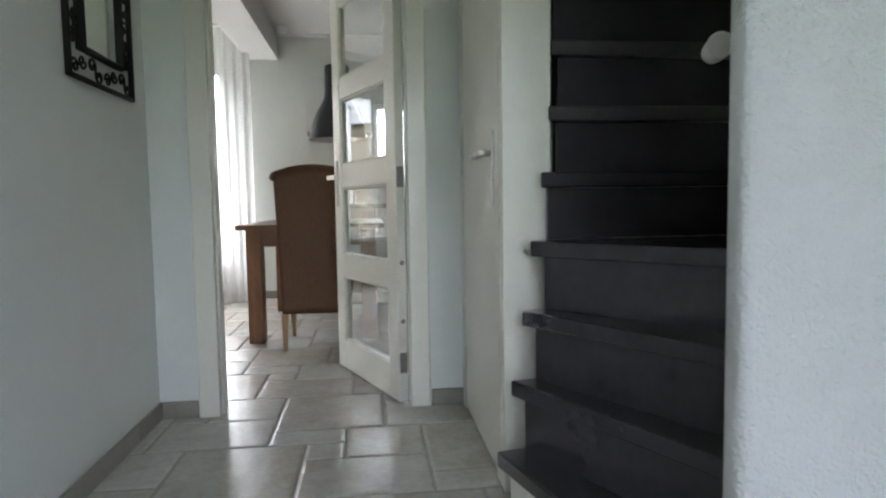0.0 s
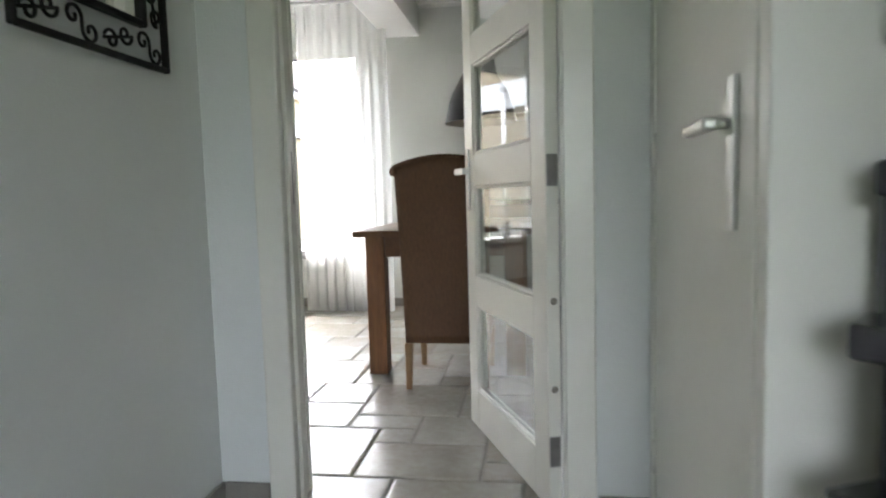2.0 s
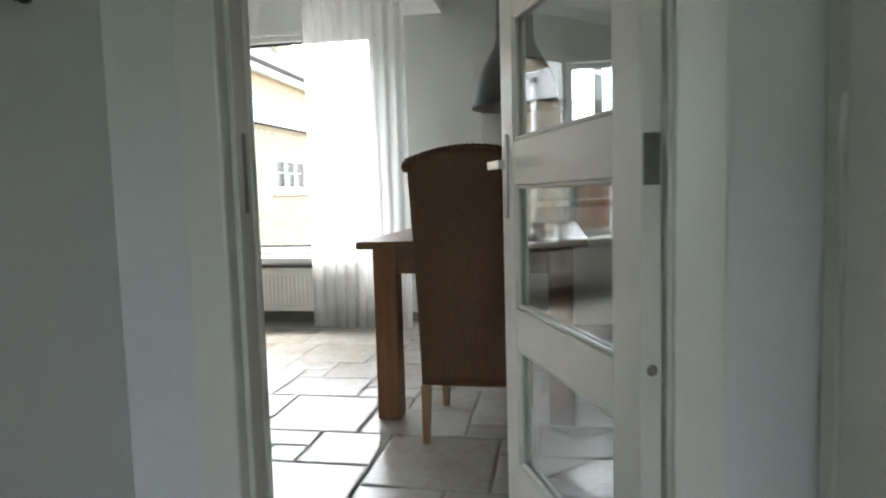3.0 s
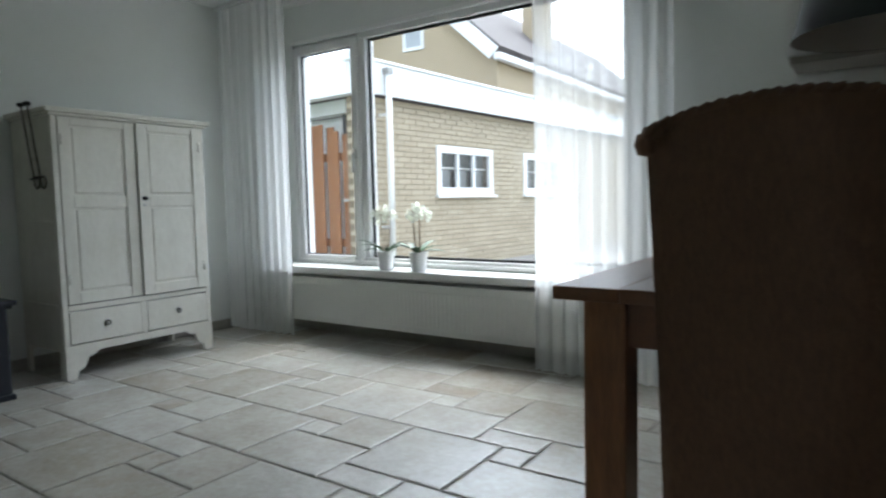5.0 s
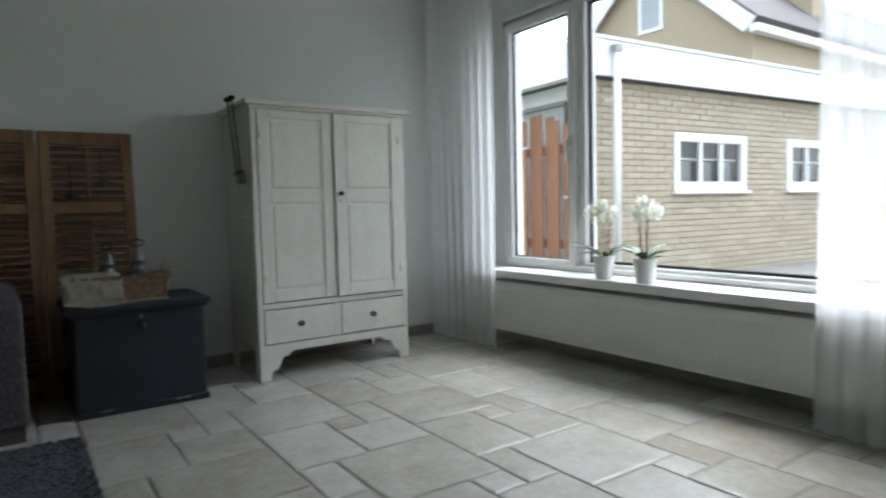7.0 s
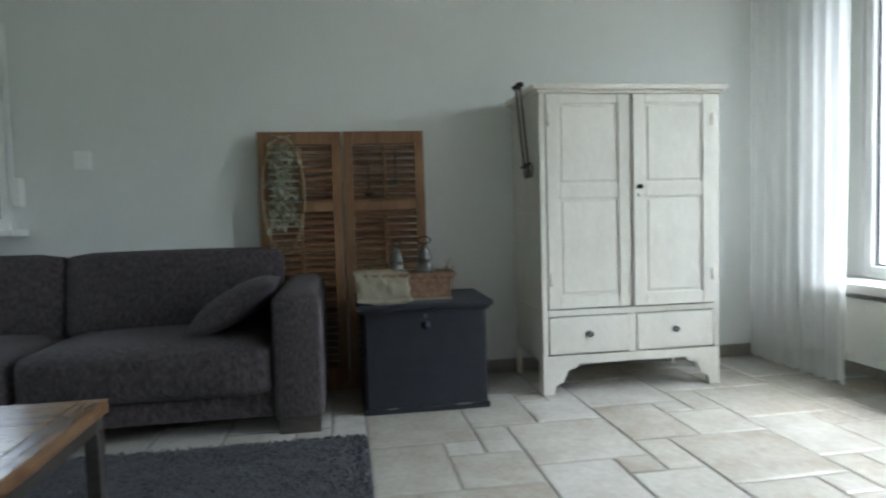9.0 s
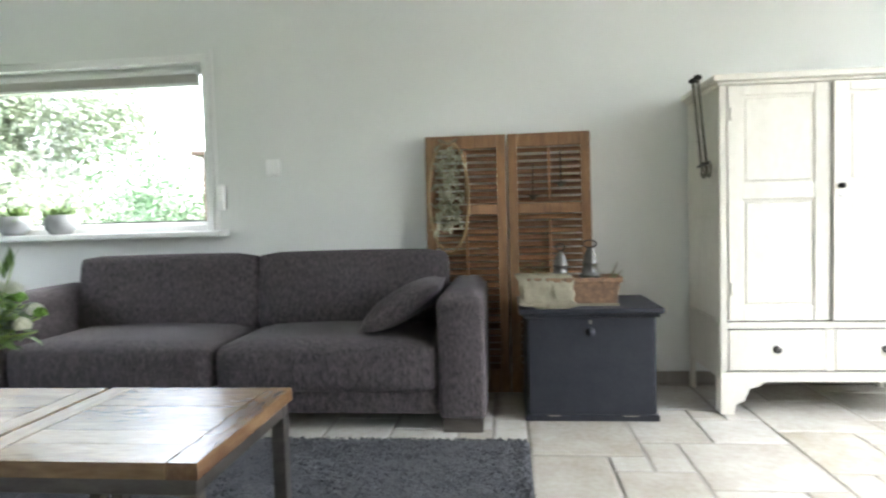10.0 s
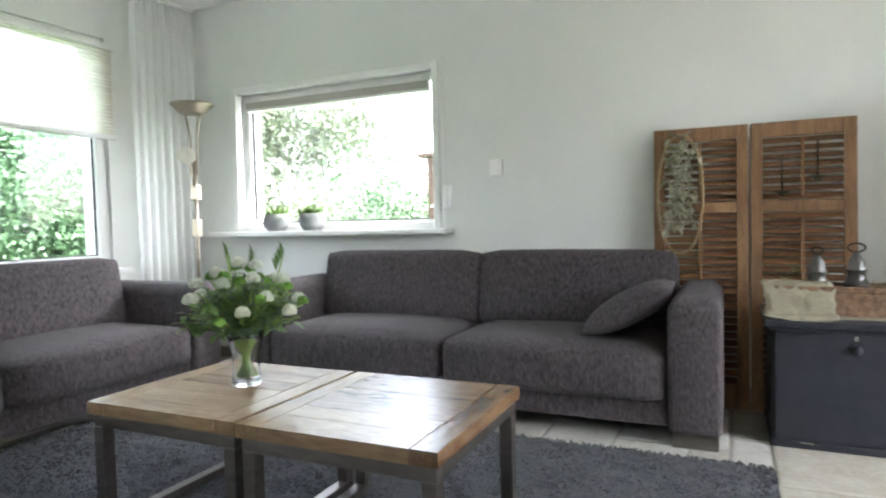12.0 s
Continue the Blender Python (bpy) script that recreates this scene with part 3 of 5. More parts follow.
def door_casing():
    c = tagged(new("door_frame_1"), "cream-painted wooden door casing", "door frame", kind="structure")
    for x0, x1 in ((-0.485, -0.40), (0.41, 0.495)):
        part("casing", bbox(x0, 3.158, 0.0, x1, 3.179, 2.14, 0.005), TRIM, c)
        part("casing", bbox(x0, 3.281, 0.0, x1, 3.30, 2.14, 0.005), TRIM, c)
    for x0, x1 in ((-0.429, -0.405), (0.403, 0.439)):
        part("jamb", bbox(x0, 3.180, 0.0, x1, 3.280, 2.085, 0.002), TRIM, c)
    part("head", bbox(-0.404, 3.180, 2.064, 0.4025, 3.280, 2.085, 0.002), TRIM, c)
    part("casing", bbox(-0.399, 3.158, 2.063, 0.409, 3.179, 2.14, 0.005), TRIM, c)
    part("door_stop", bbox(-0.404, 3.20, 0.0, -0.392, 3.225, 2.06, 0.002), TRIM, c)
    part("strike_plate", boxes((-0.4055, 3.235, 0.93, -0.4035, 3.262, 1.09)), HINGE, c)


def closet_door():
    d = tagged(new("door_2"), "closed flat cream cupboard door under the stairs", "door", kind="structure")
    part("leaf", bbox(0.644, 2.420, 0.012, 0.684, 3.100, 2.0, 0.003), TRIM, d)
    pl = part("handle_plate", bbox(0.635, 2.440, 0.875, 0.644, 2.476, 1.12, 0.003), mat("pale_metal", (0.72, 0.71, 0.68), 0.3, 0.7), d, "pale metal door plate")
    lv_ = bbox(0.592, 2.450, 1.034, 0.618, 2.592, 1.056, 0.007, 3)
    tube(lv_, [(0.634, 2.459, 1.045), (0.610, 2.459, 1.045)], 0.009, 12)
    part("lever", lv_, mat("satin_lever", (0.60, 0.58, 0.54), 0.42, 0.85, var=0.1, scale=12), pl)
    for z in (0.18, 1.0, 1.75):
        part("hinge", tubes([[(0.640, 3.102, z), (0.640, 3.102, z + 0.09)]], 0.006, 8), TRIM, d)
    c = tagged(new("door_frame_2"), "cream-painted cupboard door frame", "door frame", kind="structure")
    part("casing", bbox(0.638, 2.347, 0.0, 0.659, 2.417, 2.08, 0.004), TRIM, c)
    part("casing", bbox(0.640, 3.104, 0.0, 0.659, 3.165, 2.08, 0.004), TRIM, c)
    part("casing", bbox(0.640, 2.4175, 2.005, 0.659, 3.1035, 2.08, 0.004), TRIM, c)
    # Dark strip that paints the shade in the gap below the leaf.
    part("threshold", boxes((0.686, 2.43, 0.0, 0.75, 3.10, 0.010)), GAP, c)


glazed_door(), door_casing(), closet_door()


# ---- stairs ----
def staircase():
    s = thing("staircase", "steep winding wooden stairs painted glossy near-black, worn nosings", "stairs")
    left = [(0.585, 2.15), (0.630, 2.168), (0.664, 2.178), (0.696, 2.20), (0.735, 2.227), (0.770, 2.265), (0.785, 2.29), (0.785, 2.33), (0.785, 2.37)]
    right = [(0.80, 1.36), (0.930, 1.53), (1.03, 1.53), (1.24, 1.53), (1.745, 2.25), (1.745, 2.275), (1.745, 2.30), (1.745, 2.34), (1.745, 2.39)]
    RISE, TH = 0.1945, 0.045

    def prism(poly, z0, z1, bev=0.006):
        bm = bmesh.new()
        lo = [bm.verts.new((x, y, z0)) for x, y in poly]
        hi = [bm.verts.new((x, y, z1)) for x, y in poly]
        bm.faces.new(lo[::-1]), bm.faces.new(hi)
        for i in range(len(poly)):
            bm.faces.new((lo[i], lo[(i + 1) % len(poly)], hi[(i + 1) % len(poly)], hi[i]))
        if bev:
            bevel(bm, bev, 2)
        return bm

    for k in range(8):
        l0, r0 = Vector(left[k]), Vector(right[k])
        l1, r1 = Vector(left[k + 1]), Vector(right[k + 1])
        d = (r0 - l0).normalized()
        n = Vector((-d.y, d.x))
        e = (r1 - l1).normalized()
        m = Vector((-e.y, e.x))
        back_l, back_r = l1 + m * 0.05 + e * 0.02, r1 + m * 0.05
        poly = [tuple(l0), tuple(r0)]
        if k == 3:
            poly.append((1.745, 1.52))
        poly += [tuple(back_r), tuple(back_l)]
        z = RISE * (k + 1)
        part("tread", prism(poly, z - TH, z), NOSING if k in (5, 6) else STAIR, s)
        a, b = l0 + n * 0.028 + d * 0.03, r0 + n * 0.028
        part("riser", prism([tuple(a), tuple(b), tuple(b + n * 0.018), tuple(a + n * 0.018)], RISE * k + 0.001, z - TH - 0.001, 0), TRIM if k == 0 else STAIR, s)
    part("newel_board", bbox(0.640, 2.302, 0.0, 0.790, 2.345, H - 0.01, 0.004), TRIM, s, "white-painted newel board")


staircase()
# Added flat panel in stair colour, standing in for the dark risers higher up.
tagged(part("stair_upper_wall", boxes((0.79, 2.46, 1.4, 1.749, 2.50, H)), STAIR), "dark added panel standing in for the stairs' further risers", "wall", kind="structure")


# ---- curtains ----
def curtain(name, x0, x1, y, z0, z1, folds, amp, label, seed, axis="x", cloth=SHEER):
    """A hanging sheer in folds, gathered at the top."""
    rng = random.Random(seed)
    t = thing(name, label, "curtain")
    bm = bmesh.new()
    nx, nz = folds * 12, 14
    ph = [rng.uniform(-0.6, 0.6) for _ in range(folds + 2)]
    am = [rng.uniform(0.6, 1.25) for _ in range(folds + 2)]
    grid = []
    for j in range(nz + 1):
        v = j / nz
        row = []
        for i in range(nx + 1):
            u = i / nx
            f = u * folds
            k = int(f)
            w = f - k
            a = (am[k] * (1 - w) + am[k + 1] * w) * amp * (1.0 - 0.35 * v)
            p = (ph[k] * (1 - w) + ph[k + 1] * w) * (1 - 0.5 * v)
            off = a * math.sin(2 * math.pi * f + p) + 0.35 * a * math.sin(4.1 * math.pi * f + 1.3 * p + seed)
            xx = x0 + (x1 - x0) * (u + 0.012 * math.sin(7 * f + 3 * v))
            zz = z0 + (z1 - z0) * v + (0.004 * math.sin(9 * f) if j == 0 else 0)
            co = (xx, y + off, zz) if axis == "x" else (y + off, xx, zz)
            row.append(bm.verts.new(co))
        grid.append(row)
    for a, b in zip(grid, grid[1:]):
        for i in range(nx):
            bm.faces.new((a[i], a[i + 1], b[i + 1], b[i])).smooth = True
    part("cloth", bm, cloth, t)
    hem = bmesh.new()
    for i in range(nx):
        a, b = grid_pos(grid, x0, x1, y, z0, i, nx, folds, ph, am, amp, seed, axis), grid_pos(grid, x0, x1, y, z0, i + 1, nx, folds, ph, am, amp, seed, axis)
        q = [hem.verts.new(p) for p in (a, b, (b[0], b[1], b[2] + 0.055), (a[0], a[1], a[2] + 0.055))]
        hem.faces.new(q).smooth = True
    bmesh.ops.remove_doubles(hem, verts=hem.verts[:], dist=1e-5)
    part("hem", hem, cloth, t)
    return t


def grid_pos(grid, x0, x1, y, z0, i, nx, folds, ph, am, amp, seed, axis):
    u = i / nx
    f = u * folds
    k = int(f)
    w = f - k
    a = (am[k] * (1 - w) + am[k + 1] * w) * amp
    p = ph[k] * (1 - w) + ph[k + 1] * w
    off = a * math.sin(2 * math.pi * f + p) + 0.35 * a * math.sin(4.1 * math.pi * f + 1.3 * p + seed) + 0.002
    xx = x0 + (x1 - x0) * (u + 0.012 * math.sin(7 * f))
    zz = z0 + 0.004 * math.sin(9 * f)
    return (xx, y + off, zz) if axis == "x" else (y + off, xx, zz)


curtain("sheer_curtain", -4.26, -3.51, 6.385, 0.012, 2.49, 8, 0.017, "floor-length sheer white curtain hanging beside the window", 3)
curtain("sheer_curtain", -1.55, -0.81, 6.385, 0.012, 2.49, 9, 0.018, "floor-length sheer white curtain drawn over the window's end", 5)
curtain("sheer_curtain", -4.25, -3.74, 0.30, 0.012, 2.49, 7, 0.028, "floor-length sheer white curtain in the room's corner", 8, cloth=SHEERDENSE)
for nm, a, b, yy in (("curtain_rail", -4.27, -0.88, 6.385), ("curtain_rail", -4.27, -1.0, 0.30)):
    r = thing(nm, "slim white curtain rail fixed to the ceiling", "curtain rail")
    part("rail", bbox(a, yy - 0.012, H - 0.022, b, yy + 0.012, H, 0.003), FRAME, r)


# ---- radiator ----
def radiator():
    x0, x1, y0, y1, z0, z1 = -3.72, -1.12, 6.50, 6.56, 0.105, 0.425
    t = thing("radiator", "long low white ribbed panel radiator under the sill", "radiator")
    bm = bmesh.new()
    n = int((x1 - x0) / 0.0333)
    prof = []
    for i in range(n):
        a = x0 + (x1 - x0) * i / n
        w = (x1 - x0) / n
        prof += [(a, 0.0), (a + w * 0.25, 0.0), (a + w * 0.38, 0.0035), (a + w * 0.82, 0.0035), (a + w * 0.95, 0.0)]
    prof.append((x1, 0.0))
    levels = [(z0, 0.0), (z0 + 0.035, 0.0), (z0 + 0.05, 1.0), (z1 - 0.05, 1.0), (z1 - 0.035, 0.0), (z1, 0.0)]
    rows = [[bm.verts.new((x, y0 + d * k, z)) for x, d in prof] for z, k in levels]
    for a, b in zip(rows, rows[1:]):
        for i in range(len(prof) - 1):
            bm.faces.new((a[i], a[i + 1], b[i + 1], b[i]))
    part("front_panel", bm, RADIATOR, t)
    part("body", bbox(x0, y0 + 0.010, z0 + 0.003, x1, y1 + 0.05, z1 - 0.003, 0.003), RADIATOR, t)
    part("grille", bbox(x0 - 0.003, y0 - 0.003, z1 + 0.001, x1 + 0.003, y1 + 0.055, z1 + 0.012, 0.003), RADIATOR, t)
    for x in (x0 + 0.3, (x0 + x1) / 2, x1 - 0.3):
        part("bracket", boxes((x - 0.015, y1 + 0.051, z0 + 0.02, x + 0.015, N, z1 - 0.04)), RADIATOR, t)


radiator()


# ---- orchids on the sill ----
def orchid(x, y, z, turn, seed):
    rng = random.Random(seed)
    t = thing("orchid", "white flowering orchid in a plain white ceramic pot on the sill", "potted plant", pose(x, y, z, 0, 0, turn), group="orchids on the sill")
    part("pot", lathe([(0.001, 0), (0.045, 0), (0.048, 0.006), (0.061, 0.122), (0.063, 0.127), (0.058, 0.127), (0.055, 0.118), (0.001, 0.116)], 28), CERAMIC, t, "white ceramic pot")
    part("soil", lathe([(0.001, 0.120), (0.057, 0.119)], 16), SOIL, t)
    lv = bmesh.new()
    for i in range(8):
        a = i * 0.9 + rng.uniform(-0.3, 0.3)
        leaf(lv, (0.015 * math.cos(a), 0.015 * math.sin(a), 0.12), (math.cos(a), math.sin(a), rng.uniform(0.5, 1.3)), rng.uniform(0.13, 0.20), rng.uniform(0.045, 0.06), 0.5, 0.2)
    part("leaves", lv, ORCHIDLEAF, t)
    fl = bmesh.new()
    for i in range(4):
        st = bmesh.new()
        a = rng.uniform(0, 6.28)
        top = Vector((0.035 * math.cos(a), 0.035 * math.sin(a), rng.uniform(0.36, 0.41)))
        b = Vector((0.02 * math.cos(a), 0.02 * math.sin(a), 0.12))
        end = top + Vector((rng.uniform(-0.07, 0.07), rng.uniform(-0.05, 0.05), -0.01))
        tube(st, [b, b.lerp(top, 0.5) + Vector((0.008, 0, 0)), top, end], 0.0028, 6)
        part("stem", st, TWIG, t)
        for k in range(5):
            c = top.lerp(end, k / 4) + Vector((rng.uniform(-0.035, 0.035), rng.uniform(-0.03, 0.03), rng.uniform(-0.04, 0.03)))
            f = rng.uniform(0, 6.28)
            for q in range(5):
                w = f + q * 1.256
                leaf(fl, c, (math.cos(w), 0.4 * math.sin(f), math.sin(w)), rng.uniform(0.030, 0.040), 0.030, 0.25, 0.1)
    part("blossom", fl, PETAL, t)


ORCHIDLEAF = mat("dark_orchid_leaf", (0.030, 0.075, 0.022), 0.4, scale=12, color2=(0.06, 0.12, 0.04), island=0.5)
orchid(-2.727, 6.515, 0.52, 20, 1)
orchid(-2.444, 6.505, 0.52, 140, 2)


# ---- white cabinet ----
def arched_apron(length, z0, z1, thick, leg, drop):
    """A board with a scrolled lower edge, flush with its feet."""
    bm = bmesh.new()
    pts = [(0, 0), (leg, 0), (leg + 0.012, z0 * 0.30), (leg + 0.05, z0 * 0.42), (leg + 0.075, z0 * 0.80), (leg + 0.115, z0 * 0.86), (leg + 0.135, z0)]
    lower = pts + [(length - x, z) for x, z in reversed(pts)]
    cols = [[bm.verts.new(p) for p in ((x, 0, z), (x, 0, z1), (x, thick, z1), (x, thick, z))] for x, z in lower]
    for p, q in zip(cols, cols[1:]):
        for i in range(4):
            bm.faces.new((p[i], p[(i + 1) % 4], q[(i + 1) % 4], q[i]))
    bm.faces.new(cols[0]), bm.faces.new(cols[-1][::-1])
    return bm


def white_cabinet():
    # local: x along the front (towards the window), y into the wall, z up
    t = thing("wardrobe_cabinet", "old chalky white two-door wooden cabinet with two drawers and scrolled feet", "cabinet", pose(-3.752, 4.893, 0, 0, 0, 90))
    Lc, D, Hc = 0.955, 0.50, 1.50
    part("back_panel", boxes((0.022, D - 0.014, 0.13, Lc - 0.022, D, Hc)), CABPAINT, t)
    for x0, x1 in ((0, 0.020), (Lc - 0.020, Lc)):
        part("side_panel", bbox(x0, 0.027, 0.16, x1, D, Hc, 0.003), CABPAINT, t)
        for y0 in (0.027, D - 0.05):
            part("foot", bbox(x0, y0, 0.0, x1, y0 + 0.05, 0.159, 0.003), CABPAINT, t)
    part("apron", arched_apron(Lc, 0.150, 0.195, 0.025, 0.055, 0.1), CABPAINT, t)
    part("stile", bbox(0, 0.001, 0.1965, 0.030, 0.026, Hc, 0.003), CABPAINT, t)
    part("stile", bbox(Lc - 0.030, 0.001, 0.1965, Lc, 0.026, Hc, 0.003), CABPAINT, t)
    part("rail", bbox(0.0305, 0.001, 0.395, Lc - 0.0305, 0.026, 0.425, 0.003), CABPAINT, t)
    part("rail", bbox(0.0305, 0.001, 1.497, Lc - 0.0305, 0.026, Hc, 0.003), CABPAINT, t)
    part("divider", bbox(Lc / 2 - 0.02, 0.001, 0.1965, Lc / 2 + 0.02, 0.026, 0.394, 0.003), CABPAINT, t)
    # Near-black sheet: the shade in the gaps round doors and drawers, as colour.
    part("interior", boxes((0.022, 0.040, 0.198, Lc - 0.022, 0.046, 1.49)), GAP, t)
    part("bottom_board", boxes((0.022, 0.047, 0.165, Lc - 0.022, D - 0.015, 0.185)), CABPAINT, t)
    # crown moulding in two steps
    for k, (o, z0, z1) in enumerate(((0.014, Hc + 0.0005, Hc + 0.016), (0.036, Hc + 0.0162, Hc + 0.044))):
        part("crown_moulding", bbox(-o, -o, z0, Lc + o, D, z1, 0.005), CABPAINT, t)
    for i, x0 in enumerate((0.033, Lc / 2 + 0.003)):
        x1 = x0 + Lc / 2 - 0.036
        w = 0.066
        dz0, dz1 = 0.432, 1.495
        yf = -0.016 if i else -0.003
        d = part("cabinet_door", bbox(x0, yf, dz0, x0 + w, yf + 0.024, dz1, 0.003), CABPAINT, t)
        part("door_stile", bbox(x1 - w, yf, dz0, x1, yf + 0.024, dz1, 0.003), CABPAINT, d)
        for a, b in ((dz0, 0.497), (0.985, 1.055), (1.452, dz1)):
            part("door_rail", bbox(x0 + w + 0.0005, yf + 0.001, a, x1 - w - 0.0005, yf + 0.023, b, 0.003), CABPAINT, d)
        for a, b in ((0.497, 0.985), (1.055, 1.452)):
            bm = bbox(x0 + w + 0.012, yf + 0.0055, a + 0.012, x1 - w - 0.012, yf + 0.016, b - 0.012, 0.0065, 1)
            box(bm, x0 + w - 0.002, yf + 0.0105, a - 0.002, x1 - w + 0.002, yf + 0.020, b + 0.002)
            part("raised_panel", bm, CABPAINT, d)
        hx = x0 + 0.003 if i == 0 else x1 - 0.003
        for z in (0.55, 1.34):
            part("hinge", tubes([[(hx + (0.012 if i == 0 else -0.012), yf - 0.002, z), (hx + (0.012 if i == 0 else -0.012), yf - 0.002, z + 0.06)]], 0.005, 8), CABPAINT, d)
        if i == 1:
            k = part("knob", lathe([(0.001, 0), (0.012, 0), (0.013, 0.004), (0.007, 0.010), (0.013, 0.020), (0.011, 0.027), (0.001, 0.029)], 14, pose(x0 + 0.030, yf, 1.035, 90, 0, 0)), IRON, d)
            part("escutcheon", lathe([(0.001, 0.0), (0.010, 0.0), (0.010, 0.003), (0.001, 0.003)], 12, pose(x0 + 0.030, yf, 0.995, 90, 0, 0)), STEEL, d)
    for x0, x1 in ((0.034, Lc / 2 - 0.022), (Lc / 2 + 0.022, Lc - 0.034)):
        d = part("drawer", bbox(x0, -0.002, 0.203, x1, 0.022, 0.389, 0.003), CABPAINT, t)
        c = (x0 + x1) / 2
        part("knob_plate", lathe([(0.001, 0), (0.017, 0), (0.016, 0.004), (0.001, 0.005)], 16, pose(c, -0.002, 0.305, 90, 0, 0)), STEEL, d)
        part("drop_ring", tubes([[(c + 0.013 * math.sin(a), -0.010, 0.300 + 0.013 * math.cos(a)) for a in [i * math.pi / 8 for i in range(17)]]], 0.0035, 6), IRON, d)
    for x0, zz in ((0.0, 0.62), (0.0, 1.1)):
        part("side_moulding", bbox(-0.006, 0.05, zz - 0.2, -0.0005, D - 0.04, zz - 0.185, 0.002), CABPAINT, t)


white_cabinet()


def iron_hook(dy, lean):
    t = thing("iron_hook", "long black wrought-iron hook hanging against the cabinet's side", "hook", pose(-3.885 - dy, 4.838, 1.565, 0, lean, 0), group="hooks on the cabinet")
    pts = [(0, 0, 0), (0, 0.012, -0.24), (0, 0.024, -0.44)]
    pts += [(0.0 + 0.03 - 0.03 * math.cos(a), 0.022, -0.44 - 0.035 * math.sin(a)) for a in [i * math.pi / 7 for i in range(1, 8)]]
    pts += [(0.06, 0.020, -0.42)]
    part("rod", tubes([pts], 0.006, 8), BRONZE, t)
    part("top_knob", lathe([(0.001, -0.006), (0.018, -0.006), (0.020, 0.004), (0.016, 0.012), (0.001, 0.014)], 14), IRON, t)
    part("cross_bar", tubes([[(-0.02, 0.012, -0.415), (0.07, 0.012, -0.415)]], 0.006, 8), IRON, t)


iron_hook(0.0, -7)
iron_hook(0.075, -7)


# ---- dark chest and what stands on it ----
def chest():
    t = thing("chest", "blue-black painted wooden chest with an overhanging lid, chipped edges", "chest", pose(-3.645, 4.0, 0, 0, 0, 90))
    Lc, D, Hc = 0.585, 0.44, 0.492
    part("front_panel", bbox(0.012, 0.0, 0.03, Lc - 0.012, 0.018, Hc, 0.004), TRUNK, t)
    part("side_panel", bbox(0, 0.0185, 0.03, 0.018, D, Hc, 0.004), TRUNK, t)
    part("side_panel", bbox(Lc - 0.018, 0.0185, 0.03, Lc, D, Hc, 0.004), TRUNK, t)
    part("back_panel", boxes((0.019, D - 0.016, 0.03, Lc - 0.019, D - 0.001, Hc)), TRUNK, t)
    part("plinth", bbox(-0.006, -0.008, 0.0, Lc + 0.006, D, 0.029, 0.005), TRUNK, t)
    part("lid", bbox(-0.028, -0.036, Hc + 0.0005, Lc + 0.028, D + 0.005, Hc + 0.026, 0.006), TRUNK, t)
    part("moulding", bbox(-0.012, -0.016, Hc - 0.018, Lc + 0.012, -0.0005, Hc, 0.004), TRUNK, t)
    part("knob", lathe([(0.001, 0), (0.020, 0), (0.021, 0.006), (0.010, 0.012), (0.018, 0.026), (0.001, 0.031)], 16, pose(Lc / 2, 0, 0.41, 90, 0, 0)), TRUNK, t)
    part("keyhole", boxes((Lc / 2 - 0.006, -0.0015, 0.445, Lc / 2 + 0.006, 0.0, 0.462)), CHIP, t)
    for x0, x1 in ((0.10, 0.15), (0.43, 0.50)):
        part("chipped_edge", boxes((x0, -0.0095, 0.024, x1, -0.0082, 0.0285)), CHIP, t)


chest()


def tray_box():
    t = thing("wooden_tray", "weathered wooden tray with flared rim on the chest", "tray", pose(-3.80, 4.235, 0.518, 0, 0, 88))
    bm = bmesh.new()
    lo = [(-0.19, -0.085), (0.19, -0.085), (0.19, 0.085), (-0.19, 0.085)]
    rings_ = [[bm.verts.new((x * k, y * k, z)) for x, y in lo] for k, z in ((1.0, 0.0), (1.08, 0.105), (1.14, 0.108), (1.16, 0.13), (1.06, 0.131), (0.95, 0.03))]
    for a, b in zip(rings_, rings_[1:]):
        for i in range(4):
            bm.faces.new((a[i], a[(i + 1) % 4], b[(i + 1) % 4], b[i]))
    bm.faces.new(rings_[0][::-1]), bm.faces.new(rings_[-1])
    bevel(bm, 0.004, 1)
    part("body", bm, BASKETWOOD, t)
    part("base_strip", bbox(-0.20, -0.095, 0.0, 0.20, -0.089, 0.012, 0.002), LINEN, t)


def lantern(x, y, s, seed):
    t = thing("lantern", "small pewter lantern with a ring handle in the tray", "lantern", pose(x, y, 0.552, 0, 0, seed * 40), group="lanterns in the tray")
    p = [(0.001, 0), (0.050, 0), (0.056, 0.004), (0.056, 0.022), (0.045, 0.026), (0.044, 0.046), (0.053, 0.050), (0.053, 0.060), (0.042, 0.064), (0.040, 0.082), (0.048, 0.086), (0.048, 0.095), (0.037, 0.099), (0.034, 0.118), (0.030, 0.140), (0.036, 0.144), (0.036, 0.152), (0.031, 0.158), (0.027, 0.185), (0.016, 0.200), (0.010, 0.215), (0.001, 0.217)]
    part("body", lathe([(r * s, z * s) for r, z in p], 20), PEWTER, t)
    part("ring_handle", tubes([[(0.029 * s * math.sin(a), 0, (0.234 + 0.017 * math.cos(a)) * s) for a in [i * math.pi / 8 for i in range(17)]]], 0.004 * s, 6), IRON, t)


